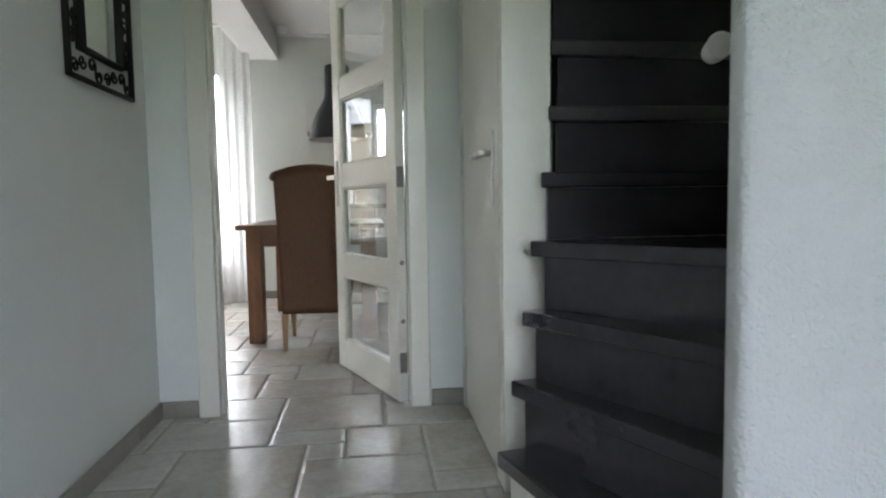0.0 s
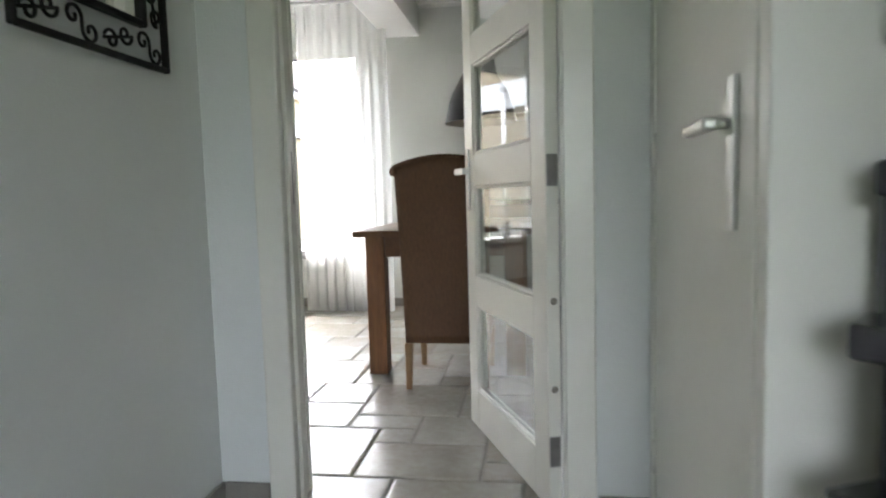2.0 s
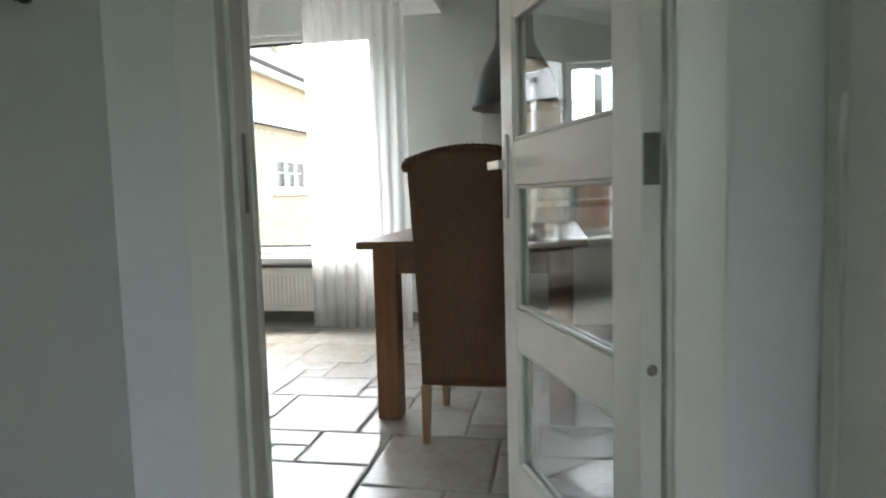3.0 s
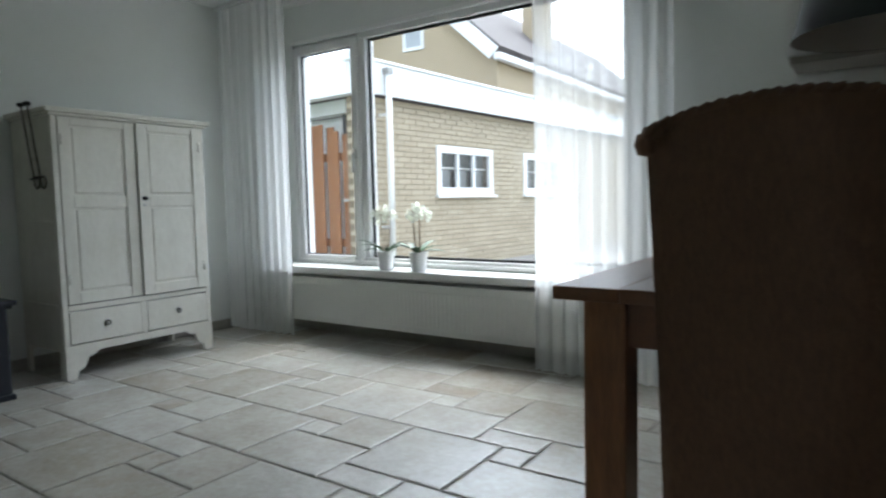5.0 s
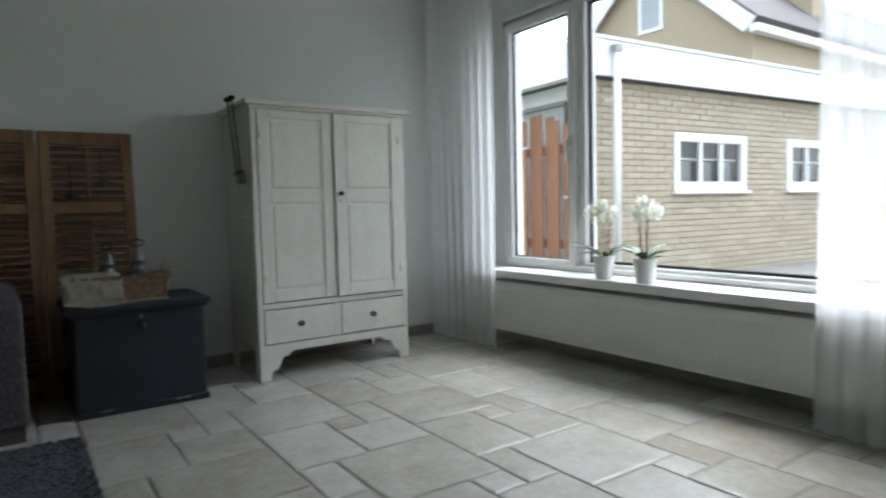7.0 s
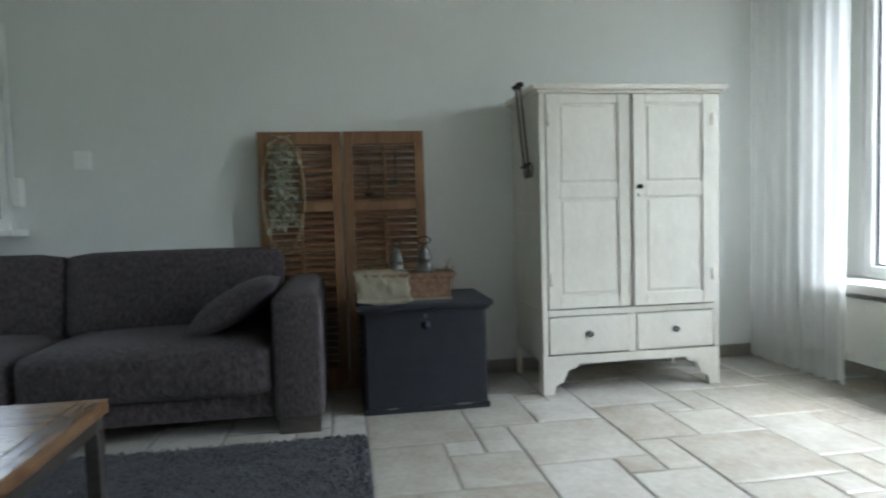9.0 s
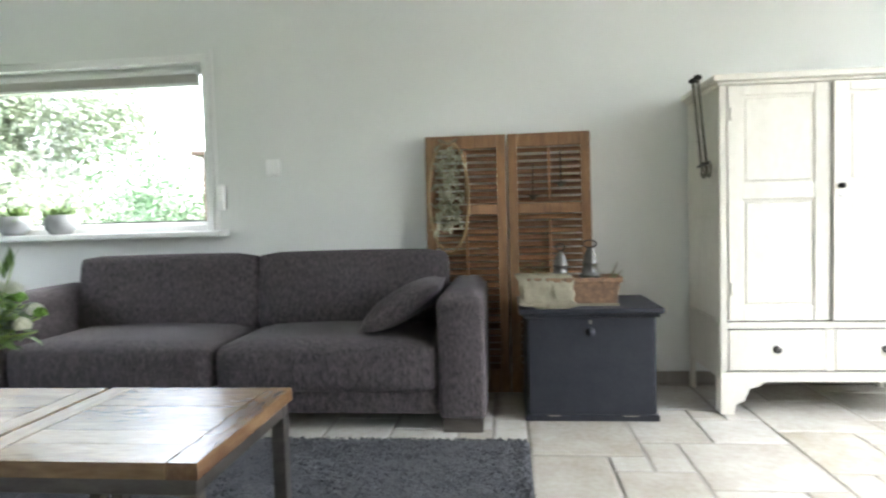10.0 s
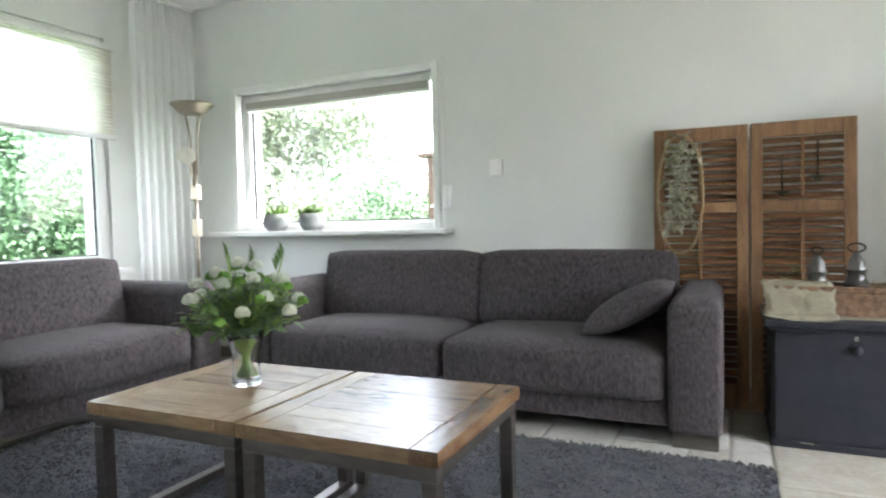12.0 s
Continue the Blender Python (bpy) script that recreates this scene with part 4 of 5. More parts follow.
def linen_cloth():
    t = thing("linen_cloth", "crumpled beige linen cloth draped over the tray's edge", "cloth", pose(-3.69, 4.10, 0.52, 0, 0, 90))
    bm = bmesh.new()
    nx, ny = 18, 18
    g = []
    for i in range(nx + 1):
        row = []
        for j in range(ny + 1):
            u, v = i / nx, j / ny
            x = -0.02 + 0.25 * u + 0.03 * (v - 0.5)
            if v < 0.35:
                y, z = 0.13 - 0.10 * v / 0.35, 0.137
            elif v < 0.8:
                w = (v - 0.35) / 0.45
                y, z = 0.03 - 0.045 * w, 0.137 - 0.120 * w
            else:
                w = (v - 0.8) / 0.2
                y, z = -0.015 - 0.052 * w, 0.014 + 0.002 * w - max(0.0, w - 0.75) * 0.15 * (1 - abs(u - 0.55) * 1.6)
            r = 0.006 * math.sin(11 * u + 5 * v) + 0.005 * math.sin(23 * u - 9 * v + 1) + 0.004 * math.sin(31 * v + 6 * u)
            row.append(bm.verts.new((x - 0.11 + r, y - abs(r) * 0.8, z + abs(r) * 0.6 + 0.003)))
        g.append(row)
    for a, b in zip(g, g[1:]):
        for j in range(ny):
            bm.faces.new((a[j], a[j + 1], b[j + 1], b[j])).smooth = True
    ob = part("cloth", bm, LINEN, t)
    so = ob.modifiers.new("thickness", "SOLIDIFY")
    so.thickness = 0.003


def sprigs(name, x, y, z, n, spread, height, material, label, seed, lw=0.014):
    rng = random.Random(seed)
    t = thing(name, label, "plant", pose(x, y, z))
    st, lv = bmesh.new(), bmesh.new()
    for _ in range(n):
        a = rng.uniform(0, 6.28)
        top = Vector((spread * math.cos(a), spread * math.sin(a), height * rng.uniform(0.5, 1.0)))
        tube(st, [(0.2 * top.x, 0.2 * top.y, 0), (0.6 * top.x, 0.6 * top.y, top.z * 0.6), top], 0.0018, 5)
        for k in range(14):
            w = 0.25 + 0.75 * k / 13
            b = rng.uniform(0, 6.28)
            leaf(lv, top * w, (math.cos(b), math.sin(b), rng.uniform(0.1, 0.8)), rng.uniform(0.02, 0.035), lw, 0.3, 0.1)
    part("stem_bundle", st, TWIG, t)
    part("leaves", lv, material, t)


tray_box()
lantern(-3.82, 4.18, 1.0, 1)
lantern(-3.84, 4.32, 1.05, 2)
linen_cloth()
sprigs("rosemary_sprigs", -3.86, 4.09, 0.60, 12, 0.10, 0.12, LEAF, "dark green sprigs sticking out of the tray", 4, 0.008)
sprigs("green_sprigs", -3.82, 4.40, 0.58, 8, 0.07, 0.13, LEAF, "thin green sprigs at the tray's end", 6, 0.006)


# ---- shutters ----
def shutter(m, label):
    Ws, Hs, ST = 0.435, 1.385, 0.052
    t = thing("louvred_shutter", label, "shutter", m, group="shutters against the wall")
    for x in (0, Ws - ST):
        part("stile", bbox(x, 0, 0, x + ST, 0.028, Hs, 0.003), SHUTTER, t)
    rails = [(0.0, 0.12), (0.955, 1.01), (1.315, Hs)]
    for a, b in rails:
        part("rail", bbox(ST + 0.0005, 0.001, a, Ws - ST - 0.0005, 0.027, b, 0.003), SHUTTER, t)
    sl = mesh_of("slat", bbox(0, -0.021, -0.0035, Ws - 2 * ST - 0.001, 0.021, 0.0035, 0.002, 1), SLAT)
    for a, b in ((0.12, 0.955), (1.01, 1.315)):
        n = round((b - a) / 0.0365)
        for i in range(n):
            o = new("slat", sl)
            o.parent = t
            o.matrix_local = pose(ST + 0.0005, 0.014, a + (i + 0.5) * (b - a) / n, 38, 0, 0)
    for a, b in ((0.16, 0.93), (1.03, 1.30)):
        part("tilt_rod", bbox(Ws / 2 - 0.008, -0.014, a, Ws / 2 + 0.008, -0.001, b, 0.003), SHUTTER, t)
    return t


lean = pose(0, 0, 0, -4.0, 0, 0)
shutter(pose(-4.10, 3.497, 0.0, 0, 0, 91.5) @ lean, "brown weathered louvred shutter with a dried wreath")
shutter(pose(-4.11, 3.938, 0.0, 0, 0, 88.5) @ lean, "brown weathered louvred shutter with small candle hooks")


STRAW = mat("straw_rope", (0.44, 0.32, 0.18), 0.85, var=0.4, scale=40, bump=0.002, bscale=120)


def dried_wreath():
    rng = random.Random(9)
    t = thing("dried_wreath", "long oval wreath of pale dried leaves tied to the shutter", "wreath", pose(-4.168, 3.622, 0.99, -4, 0, 90))
    part("hoop", tubes([[(0.108 * math.sin(a), -0.02, 0.06 + 0.30 * math.cos(a)) for a in [i * math.pi / 14 for i in range(29)]]], 0.008, 6), STRAW, t)
    lv = bmesh.new()
    for _ in range(300):
        z = rng.uniform(-0.17, 0.27)
        x = max(-0.085, min(0.085, rng.gauss(0, 0.038)))
        a = rng.uniform(0, 6.28)
        leaf(lv, (x, rng.uniform(-0.03, 0.0), 0.05 + z), (math.cos(a), -0.6, math.sin(a)), rng.uniform(0.028, 0.052), rng.uniform(0.016, 0.028), 0.3, 0.2)
    part("leaves", lv, DRYLEAF, t)
    part("bow", tubes([[(-0.03, -0.02, 0.345), (-0.05, -0.025, 0.37), (0, -0.025, 0.345), (0.05, -0.025, 0.37), (0.03, -0.02, 0.345)]], 0.006, 6), LINEN, t)


def candle_hook(y, z):
    t = thing("candle_hook", "small iron candle holder hanging on a shutter slat", "candle holder", pose(-4.158, y, z), group="candle holders on the shutter")
    part("rod", tubes([[(-0.01, 0, 0.17), (0.012, 0, 0.165), (0.015, 0, 0.0)]], 0.004, 6), IRON, t)
    part("cup", lathe([(0.001, -0.022), (0.012, -0.020), (0.018, -0.006), (0.034, 0.0), (0.036, 0.005), (0.016, 0.002), (0.001, 0.0)], 14, pose(0.018, 0, 0)), PEWTER, t)


dried_wreath()
candle_hook(4.07, 1.045)
candle_hook(4.215, 1.11)

# ---- switch ----
sw = thing("light_switch", "white double light switch and socket plate on the wall", "switch")
part("plate", bbox(W, 2.572, 1.205, W + 0.022, 2.650, 1.300, 0.003), PLASTIC, sw)
part("rocker", bbox(W + 0.022, 2.590, 1.258, W + 0.029, 2.632, 1.288, 0.002), PLASTIC, sw)
part("rocker", bbox(W + 0.022, 2.590, 1.218, W + 0.029, 2.632, 1.248, 0.002), PLASTIC, sw)


# ---- sofas ----
def arm_block(x0, y0, z0, x1, y1, z1):
    """An upholstered block: well-rounded top, tighter edges below."""
    bm = bmesh.new()
    box(bm, x0, y0, z0, x1, y1, z1)
    up = [e for e in bm.edges if all(v.co.z > z1 - 1e-4 for v in e.verts)]
    bmesh.ops.bevel(bm, geom=up, offset=0.075, segments=6, affect="EDGES", profile=0.5)
    rest = [e for e in bm.edges if e.is_manifold and e.calc_face_angle(0) > 0.8]
    bmesh.ops.bevel(bm, geom=rest, offset=0.022, segments=3, affect="EDGES", profile=0.5)
    for f in bm.faces:
        f.smooth = True
    return bm


def sofa(m, length, label, seats=2):
    # local: x along the sofa, y from front (0) to back, z up
    t = thing("sofa", label, "sofa", m, group="sofas round the rug")
    AW, D = 0.205, 0.82
    for k, x0 in enumerate((0.0, length - AW)):
        part("armrest", arm_block(x0, 0.0, 0.062, x0 + AW, D - 0.04, 0.628), SOFA, t)
    part("base", bbox(AW + 0.004, 0.035, 0.075, length - AW - 0.004, D - 0.06, 0.20, 0.012, 2), SOFA, t)
    part("back_frame", soft_box(AW + 0.002, D - 0.16, 0.10, length - AW - 0.002, D, 0.60, 0.05, 4), SOFA, t)
    w = (length - 2 * AW) / seats
    for i in range(seats):
        a, b = AW + w * i + 0.003, AW + w * (i + 1) - 0.003
        part("seat_cushion", soft_box(a, -0.005, 0.165, b, D - 0.20, 0.398, 0.060, 8, 0.003, None, 0.022), SOFA, t)
        part("back_cushion", soft_box(a, -0.10, 0.0, b, 0.09, 0.41, 0.045, 8, 0.008, pose(0, D - 0.215, 0.365, -9, 0, 0)), SOFA, t)
    for x in (0.015, length - AW + 0.015):
        part("foot", boxes((x, 0.02, 0.0, x + AW - 0.03, 0.03, 0.0615), (x, 0.0305, 0.0, x + AW - 0.03, D - 0.12, 0.006), (x, D - 0.12, 0.0, x + AW - 0.03, D - 0.11, 0.0615)), RAWSTEEL, t, "grey steel sled foot")
    return t


sofa(pose(-3.462, 1.355, 0, 0, 0, 90), 2.465, "three-seat sofa in grey-brown woven fabric against the wall")
sofa(pose(-1.19, 1.10, 0, 0, 0, 180), 2.42, "two-seat sofa in grey-brown woven fabric below the window")


def pillow():
    t = thing("sofa_cushion", "grey-brown square cushion slumped against the armrest", "cushion")
    bm = bmesh.new()
    bmesh.ops.create_grid(bm, x_segments=12, y_segments=12, size=0.5)
    top = bm.verts[:]
    for v in top:
        u, w = v.co.x * 2, v.co.y * 2
        k = (1 - abs(u) ** 2.4) * (1 - abs(w) ** 2.4)
        pin = 1 - 0.07 * (1 - u * u) * 0 - 0.06 * ((1 - abs(u)) if abs(w) > 0.9 else 0) - 0.06 * ((1 - abs(w)) if abs(u) > 0.9 else 0)
        v.co = Vector((u * 0.215 * pin, w * 0.215 * pin, 0.075 * k ** 0.6))
    r = bmesh.ops.duplicate(bm, geom=bm.verts[:] + bm.edges[:] + bm.faces[:])
    for v in r["geom"]:
        if isinstance(v, bmesh.types.BMVert):
            v.co.z *= -1
    bmesh.ops.remove_doubles(bm, verts=bm.verts[:], dist=0.0008)
    for f in bm.faces:
        f.smooth = True
    bm.transform(pose(-3.72, 3.435, 0.540, 29, 0, 0))
    part("cover", bm, SOFA, t)


pillow()

# ---- rug ----
rug = thing("rug", "charcoal grey short-pile rug under the coffee tables", "rug")
rg = bmesh.new()
bmesh.ops.create_grid(rg, x_segments=60, y_segments=80, size=0.5)
for v in rg.verts:
    edge = min(0.5 - abs(v.co.x), 0.5 - abs(v.co.y))
    x, y = -2.34 + v.co.x * 2.03, 2.50 + v.co.y * 3.0
    z = 0.022 * min(1.0, edge * 60) + 0.003 * noise.noise((x * 9, y * 9, 0)) * min(1.0, edge * 30)
    v.co = Vector((x, y, max(0.002, z)))
for f in rg.faces:
    f.smooth = True
part("rug_surface", rg, RUG, rug)


def rug_pile():
    """Short tufts over the rug, each a small leaning blade."""
    rng = random.Random(77)
    verts, faces = [], []
    for _ in range(90000):
        x, y = -2.34 + rng.uniform(-1.005, 1.005), 2.50 + rng.uniform(-1.49, 1.49)
        a, h, w = rng.uniform(0, 6.283), rng.uniform(0.007, 0.012), rng.uniform(0.003, 0.005)
        dx, dy = w * math.cos(a), w * math.sin(a)
        lx, ly = rng.gauss(0, 0.007), rng.gauss(0, 0.007)
        k = len(verts)
        verts += [(x - dx, y - dy, 0.016), (x + dx, y + dy, 0.016), (x + lx + dx * 0.5, y + ly + dy * 0.5, 0.016 + h), (x + lx - dx * 0.5, y + ly - dy * 0.5, 0.016 + h)]
        faces.append((k, k + 1, k + 2, k + 3))
    me = bpy.data.meshes.new("pile")
    me.from_pydata(verts, [], faces)
    me.materials.append(RUG)
    o = new("pile", me)
    o.parent = rug
    tagged(o, kind="stuff")


rug_pile()


# ---- coffee tables ----
def rough_board(x0, y0, z0, x1, y1, z1, axis, rng, wob=0.0014, rub=0.004):
    """A worn board: long edges waver and their arrises are rubbed round."""
    bm = bmesh.new()
    a0, a1, b0, b1 = (x0, x1, y0, y1) if axis == "x" else (y0, y1, x0, x1)
    n, rows = 14, []
    for i in range(n + 1):
        a = a0 + (a1 - a0) * i / n
        lo, hi = b0 + rng.uniform(0, wob), b1 - rng.uniform(0, wob)
        c, d = rng.uniform(0.3, 1.0) * rub, rng.uniform(0.3, 1.0) * rub
        top = z1 - rng.uniform(0, 0.0006)
        ring_ = [(lo, z0), (hi, z0), (hi + rng.uniform(-wob, 0), top - d), (hi - d, top), (lo + c, top), (lo + rng.uniform(0, wob), top - c)]
        rows.append([bm.verts.new((a, b, z) if axis == "x" else (b, a, z)) for b, z in ring_])
    for p, q in zip(rows, rows[1:]):
        for i in range(6):
            bm.faces.new((p[i], p[(i + 1) % 6], q[(i + 1) % 6], q[i]))
    bm.faces.new(rows[0]), bm.faces.new(rows[-1][::-1])
    return bm


def coffee_table(x0, y0, x1, y1, seed):
    rng = random.Random(seed)
    t = thing("coffee_table", "square coffee table of reclaimed planks on a raw steel frame", "coffee table", pose(x0, y0, 0.0), group="coffee tables on the rug")
    wx, wy, z = x1 - x0, y1 - y0, 0.430
    br = 0.075
    part("breadboard", rough_board(0, 0.001, z - 0.038, wx, br, z, "x", rng, 0.002), PLANK, t)
    part("breadboard", rough_board(0, wy - br, z - 0.038, wx, wy - 0.001, z, "x", rng, 0.002), PLANK, t)
    n, a = 6, 0.0
    ws = [rng.uniform(0.8, 1.25) for _ in range(n)]
    for w in ws:
        b = a + w / sum(ws) * wx
        o = part("plank", rough_board(a + 0.0003, br + 0.0004, z - 0.038, b - 0.0003, wy - br - 0.0004, z - rng.uniform(0.0, 0.0006), "y", rng, 0.0004, 0.0006), PLANKY, t)
        a = b
    r = 0.040
    zt = z - 0.0385
    for y in (0.012, wy - 0.012 - r):
        for x in (0.012, wx - 0.012 - r):
            part("leg", bbox(x, y, 0.053, x + r, y + r, zt - r - 0.0005, 0.002, 1), RAWSTEEL, t)
        part("runner", bbox(0.012, y, 0.020, wx - 0.012, y + r, 0.0525, 0.002, 1), RAWSTEEL, t)
    for x in (0.012, wx - 0.012 - r):
        part("top_bar", bbox(x, 0.012, zt - r, x + r, wy - 0.012, zt, 0.002, 1), RAWSTEEL, t)
    for y in (0.012, wy - 0.012 - r):
        part("top_bar", bbox(0.0125 + r, y, zt - r, wx - 0.0125 - r, y + r, zt, 0.002, 1), RAWSTEEL, t)
    return t


PLANKY = mat("reclaimed_plank_lengthwise", (0.40, 0.275, 0.155), 0.27, lo=0.46, hi=0.95, scale=4, color2=(0.105, 0.052, 0.024), bump=0.0016, bscale=16, stretch=(3, 0.6, 3), detail=10, obrand=0.4)
coffee_table(-2.645, 2.662, -2.045, 3.255, 2)
coffee_table(-2.640, 2.075, -2.050, 2.656, 4)


def bouquet():
    rng = random.Random(21)
    c = (-2.375, 2.41, 0.431)
    v = thing("glass_vase", "clear waisted glass vase with green stems on the coffee table", "vase", pose(*c))
    part("glass", lathe([(0.001, 0.0), (0.042, 0.0), (0.046, 0.008), (0.045, 0.035), (0.042, 0.070), (0.044, 0.105), (0.053, 0.145), (0.064, 0.178), (0.0615, 0.178), (0.0505, 0.145), (0.0415, 0.105), (0.0395, 0.070), (0.042, 0.035), (0.042, 0.022), (0.001, 0.018)], 28), VASE, v)
    t = thing("flower_bouquet", "bouquet of white roses, lime flowers and eucalyptus in the vase", "flowers", pose(*c))
    st, lv, eu, wh, li = (bmesh.new() for _ in range(5))
    for i in range(110):
        a = i * 2.39996 + rng.uniform(-0.2, 0.2)
        r = 0.195 * math.sqrt((i + 0.5) / 110)
        h = 0.375 - 2.6 * r * r - rng.uniform(0, 0.10) * (r / 0.195)
        top = Vector((r * math.cos(a), r * math.sin(a), h))
        q0 = rng.uniform(0.3, 1.0)
        b = Vector((-0.036 * q0 * math.cos(a + 0.6), -0.036 * q0 * math.sin(a + 0.6), 0.026))
        nk = Vector((0.040 * q0 * math.cos(a), 0.040 * q0 * math.sin(a), 0.15))
        tube(st, [b, b.lerp(nk, 0.5) * 0.96 + Vector((0, 0, 0.004)), nk, top.lerp(nk, 0.4) + Vector((0, 0, 0.02)), top], 0.0024, 6)
        k = i % 6
        if k == 0:
            ball(wh, top + Vector((0, 0, 0.020)), 0.025, rng, 44)
        elif k == 1:
            ball(li, top + Vector((0, 0, 0.008)), 0.020, rng, 30)
        elif k in (2, 3):
            for q in range(16):
                p = nk.lerp(top, 0.35 + 0.65 * q / 15)
                b2 = rng.uniform(0, 6.28)
                leaf(eu, p, (math.cos(b2), math.sin(b2), rng.uniform(0, 0.8)), rng.uniform(0.026, 0.042), rng.uniform(0.020, 0.030), 0.3, 0.1)
        else:
            for q in range(16):
                p = nk.lerp(top, rng.uniform(0.35, 1))
                b2 = rng.uniform(0, 6.28)
                leaf(lv, p, (math.cos(b2), math.sin(b2), rng.uniform(-0.2, 0.8)), rng.uniform(0.035, 0.058), rng.uniform(0.016, 0.026), 0.4, 0.15)
    for a, h in ((0.4, 0.43), (2.2, 0.42), (3.6, 0.41)):
        d = Vector((0.13 * math.cos(a), 0.13 * math.sin(a), h))
        tube(st, [(0, 0, 0.15), d * 0.6, d], 0.003, 6)
        for q in range(10):
            b2 = q * 2.1
            leaf(lv, d.lerp(Vector((0, 0, 0.15)), q * 0.022), (0.3 * math.cos(b2), 0.3 * math.sin(b2), 1), 0.05, 0.010, 0.1, 0.1)
    tagged(part("stem_bundle", st, STEM, t), kind="stuff")
    part("leaves", lv, LEAF, t)
    part("eucalyptus", eu, LEAFGREY, t)
    part("white_blossom", wh, PETAL, t)
    part("lime_blossom", li, LIME, t)


def ball(bm, c, r, rng, n):
    """A rose-like head of many overlapping petals."""
    for i in range(n):
        z = 1 - 1.5 * i / n
        a = i * 2.4
        q = math.sqrt(max(0.05, 1 - z * z))
        d = Vector((q * math.cos(a), q * math.sin(a), z))
        leaf(bm, Vector(c) + d * r * 0.55, d * 0.5 + Vector((rng.uniform(-0.3, 0.3), rng.uniform(-0.3, 0.3), 0.75)), r * 0.62, r * 0.9, -0.25, -0.2)


bouquet()


# ---- floor lamp ----
def floor_lamp():
    x, y = -3.98, 0.56
    t = thing("floor_lamp", "brushed nickel uplighter floor lamp with a small reading arm", "floor lamp", pose(x, y, 0))
    part("base", lathe([(0.001, 0), (0.135, 0), (0.140, 0.012), (0.125, 0.026), (0.03, 0.034), (0.016, 0.06)], 28), NICKEL, t)
    part("pole", tubes([[(0, 0, 0.03), (0, 0, 1.40)]], 0.012, 12), NICKEL, t)
    for dy in (-0.055, 0.055):
        part("stem", tubes([[(0, 0.02 if dy > 0 else -0.02, 1.30), (0, 0.03 if dy > 0 else -0.03, 1.55), (0, dy * 1.2, 1.706)]], 0.007, 8), NICKEL, t)
    part("dish", lathe([(0.001, 1.706), (0.078, 1.707), (0.090, 1.712), (0.128, 1.758), (0.139, 1.764), (0.139, 1.774), (0.133, 1.774), (0.124, 1.764), (0.086, 1.719), (0.001, 1.714)], 32), NICKEL, t)
    part("collar", bbox(-0.022, -0.03, 1.13, 0.022, 0.03, 1.23, 0.006), NICKEL, t)
    part("dimmer", bbox(-0.022, -0.025, 0.88, 0.026, 0.025, 1.0, 0.006), NICKEL, t)
    arm = part("reading_arm", tubes([[(0.0, 0.0, 1.16), (0.05, 0.02, 1.30), (0.06, 0.01, 1.40)]], 0.006, 8), NICKEL, t)
    part("reading_shade", lathe([(0.001, 0.03), (0.02, 0.028), (0.06, 0.0), (0.056, 0.0), (0.001, 0.022)], 18, pose(0.10, 0.03, 1.42, 0, -65, 35)), SPOT, arm)


floor_lamp()


def sill_pot(y, seed):
    rng = random.Random(seed)
    t = thing("sill_plant", "small green plant in a round grey pot on the sill", "potted plant", pose(W + 0.04, y, 0.905, 0, 0, seed * 30), group="pots on the west sill")
    part("pot", lathe([(0.001, 0), (0.055, 0), (0.085, 0.035), (0.092, 0.07), (0.080, 0.115), (0.072, 0.115), (0.082, 0.07), (0.001, 0.095)], 24), GREYPOT, t)
    lv = bmesh.new()
    for i in range(90):
        a = rng.uniform(0, 6.28)
        e = rng.uniform(0.1, 1.4)
        leaf(lv, (rng.gauss(0, 0.03), rng.gauss(0, 0.03), 0.095), (math.cos(a) * math.cos(e), math.sin(a) * math.cos(e), math.sin(e)), rng.uniform(0.05, 0.10), 0.022, 0.3, 0.15)
    part("leaves", lv, LIMELEAF, t)


LIMELEAF = mat("bright_leaf", (0.11, 0.20, 0.04), 0.5, scale=12, color2=(0.18, 0.28, 0.07), island=0.6)
sill_pot(1.02, 1)
sill_pot(1.32, 2)


# ---- dining corner ----
def dining_table():
    t = thing("dining_table", "brown stained solid wood dining table with square legs", "table", pose(-0.605, 4.55, 0))
    wx, wy, z = 0.94, 1.45, 0.77
    n = 6
    for i in range(n):
        a, b = i * wx / n, (i + 1) * wx / n
        part("plank", bbox(a + 0.0004, 0, z - 0.032, b - 0.0004, wy, z, 0.002, 1), PINETOP, t)
    for x in (0.055, wx - 0.155):
        for y in (0.05, wy - 0.15):
            part("leg", bbox(x, y, 0, x + 0.10, y + 0.10, z - 0.0325, 0.006), PINE, t)
    part("apron", bbox(0.1555, 0.065, z - 0.142, wx - 0.1555, 0.095, z - 0.033, 0.003), PINETOP, t)
    part("apron", bbox(0.1555, wy - 0.095, z - 0.142, wx - 0.1555, wy - 0.065, z - 0.033, 0.003), PINETOP, t)
    for x in (0.07, wx - 0.10):
        part("apron", bbox(x, 0.1505, z - 0.142, x + 0.03, wy - 0.1505, z - 0.033, 0.003), PINETOP, t)


def wicker_chair(m, label):
    # local: x across, back panel at y=0 facing -y, seat towards +y
    t = thing("dining_chair", label, "chair", m, group="wicker chairs at the table")
    bm = bmesh.new()
    n, rows = 16, 20
    g = []
    for side in (0.0, 0.045):
        face = []
        for j in range(rows + 1):
            v = j / rows
            row = []
            for i in range(n + 1):
                u = -1 + 2 * i / n
                hw = 0.205 + 0.022 * v
                top = 1.075 + 0.045 * (1 - u * u)
                zz = 0.225 + (top - 0.225) * v
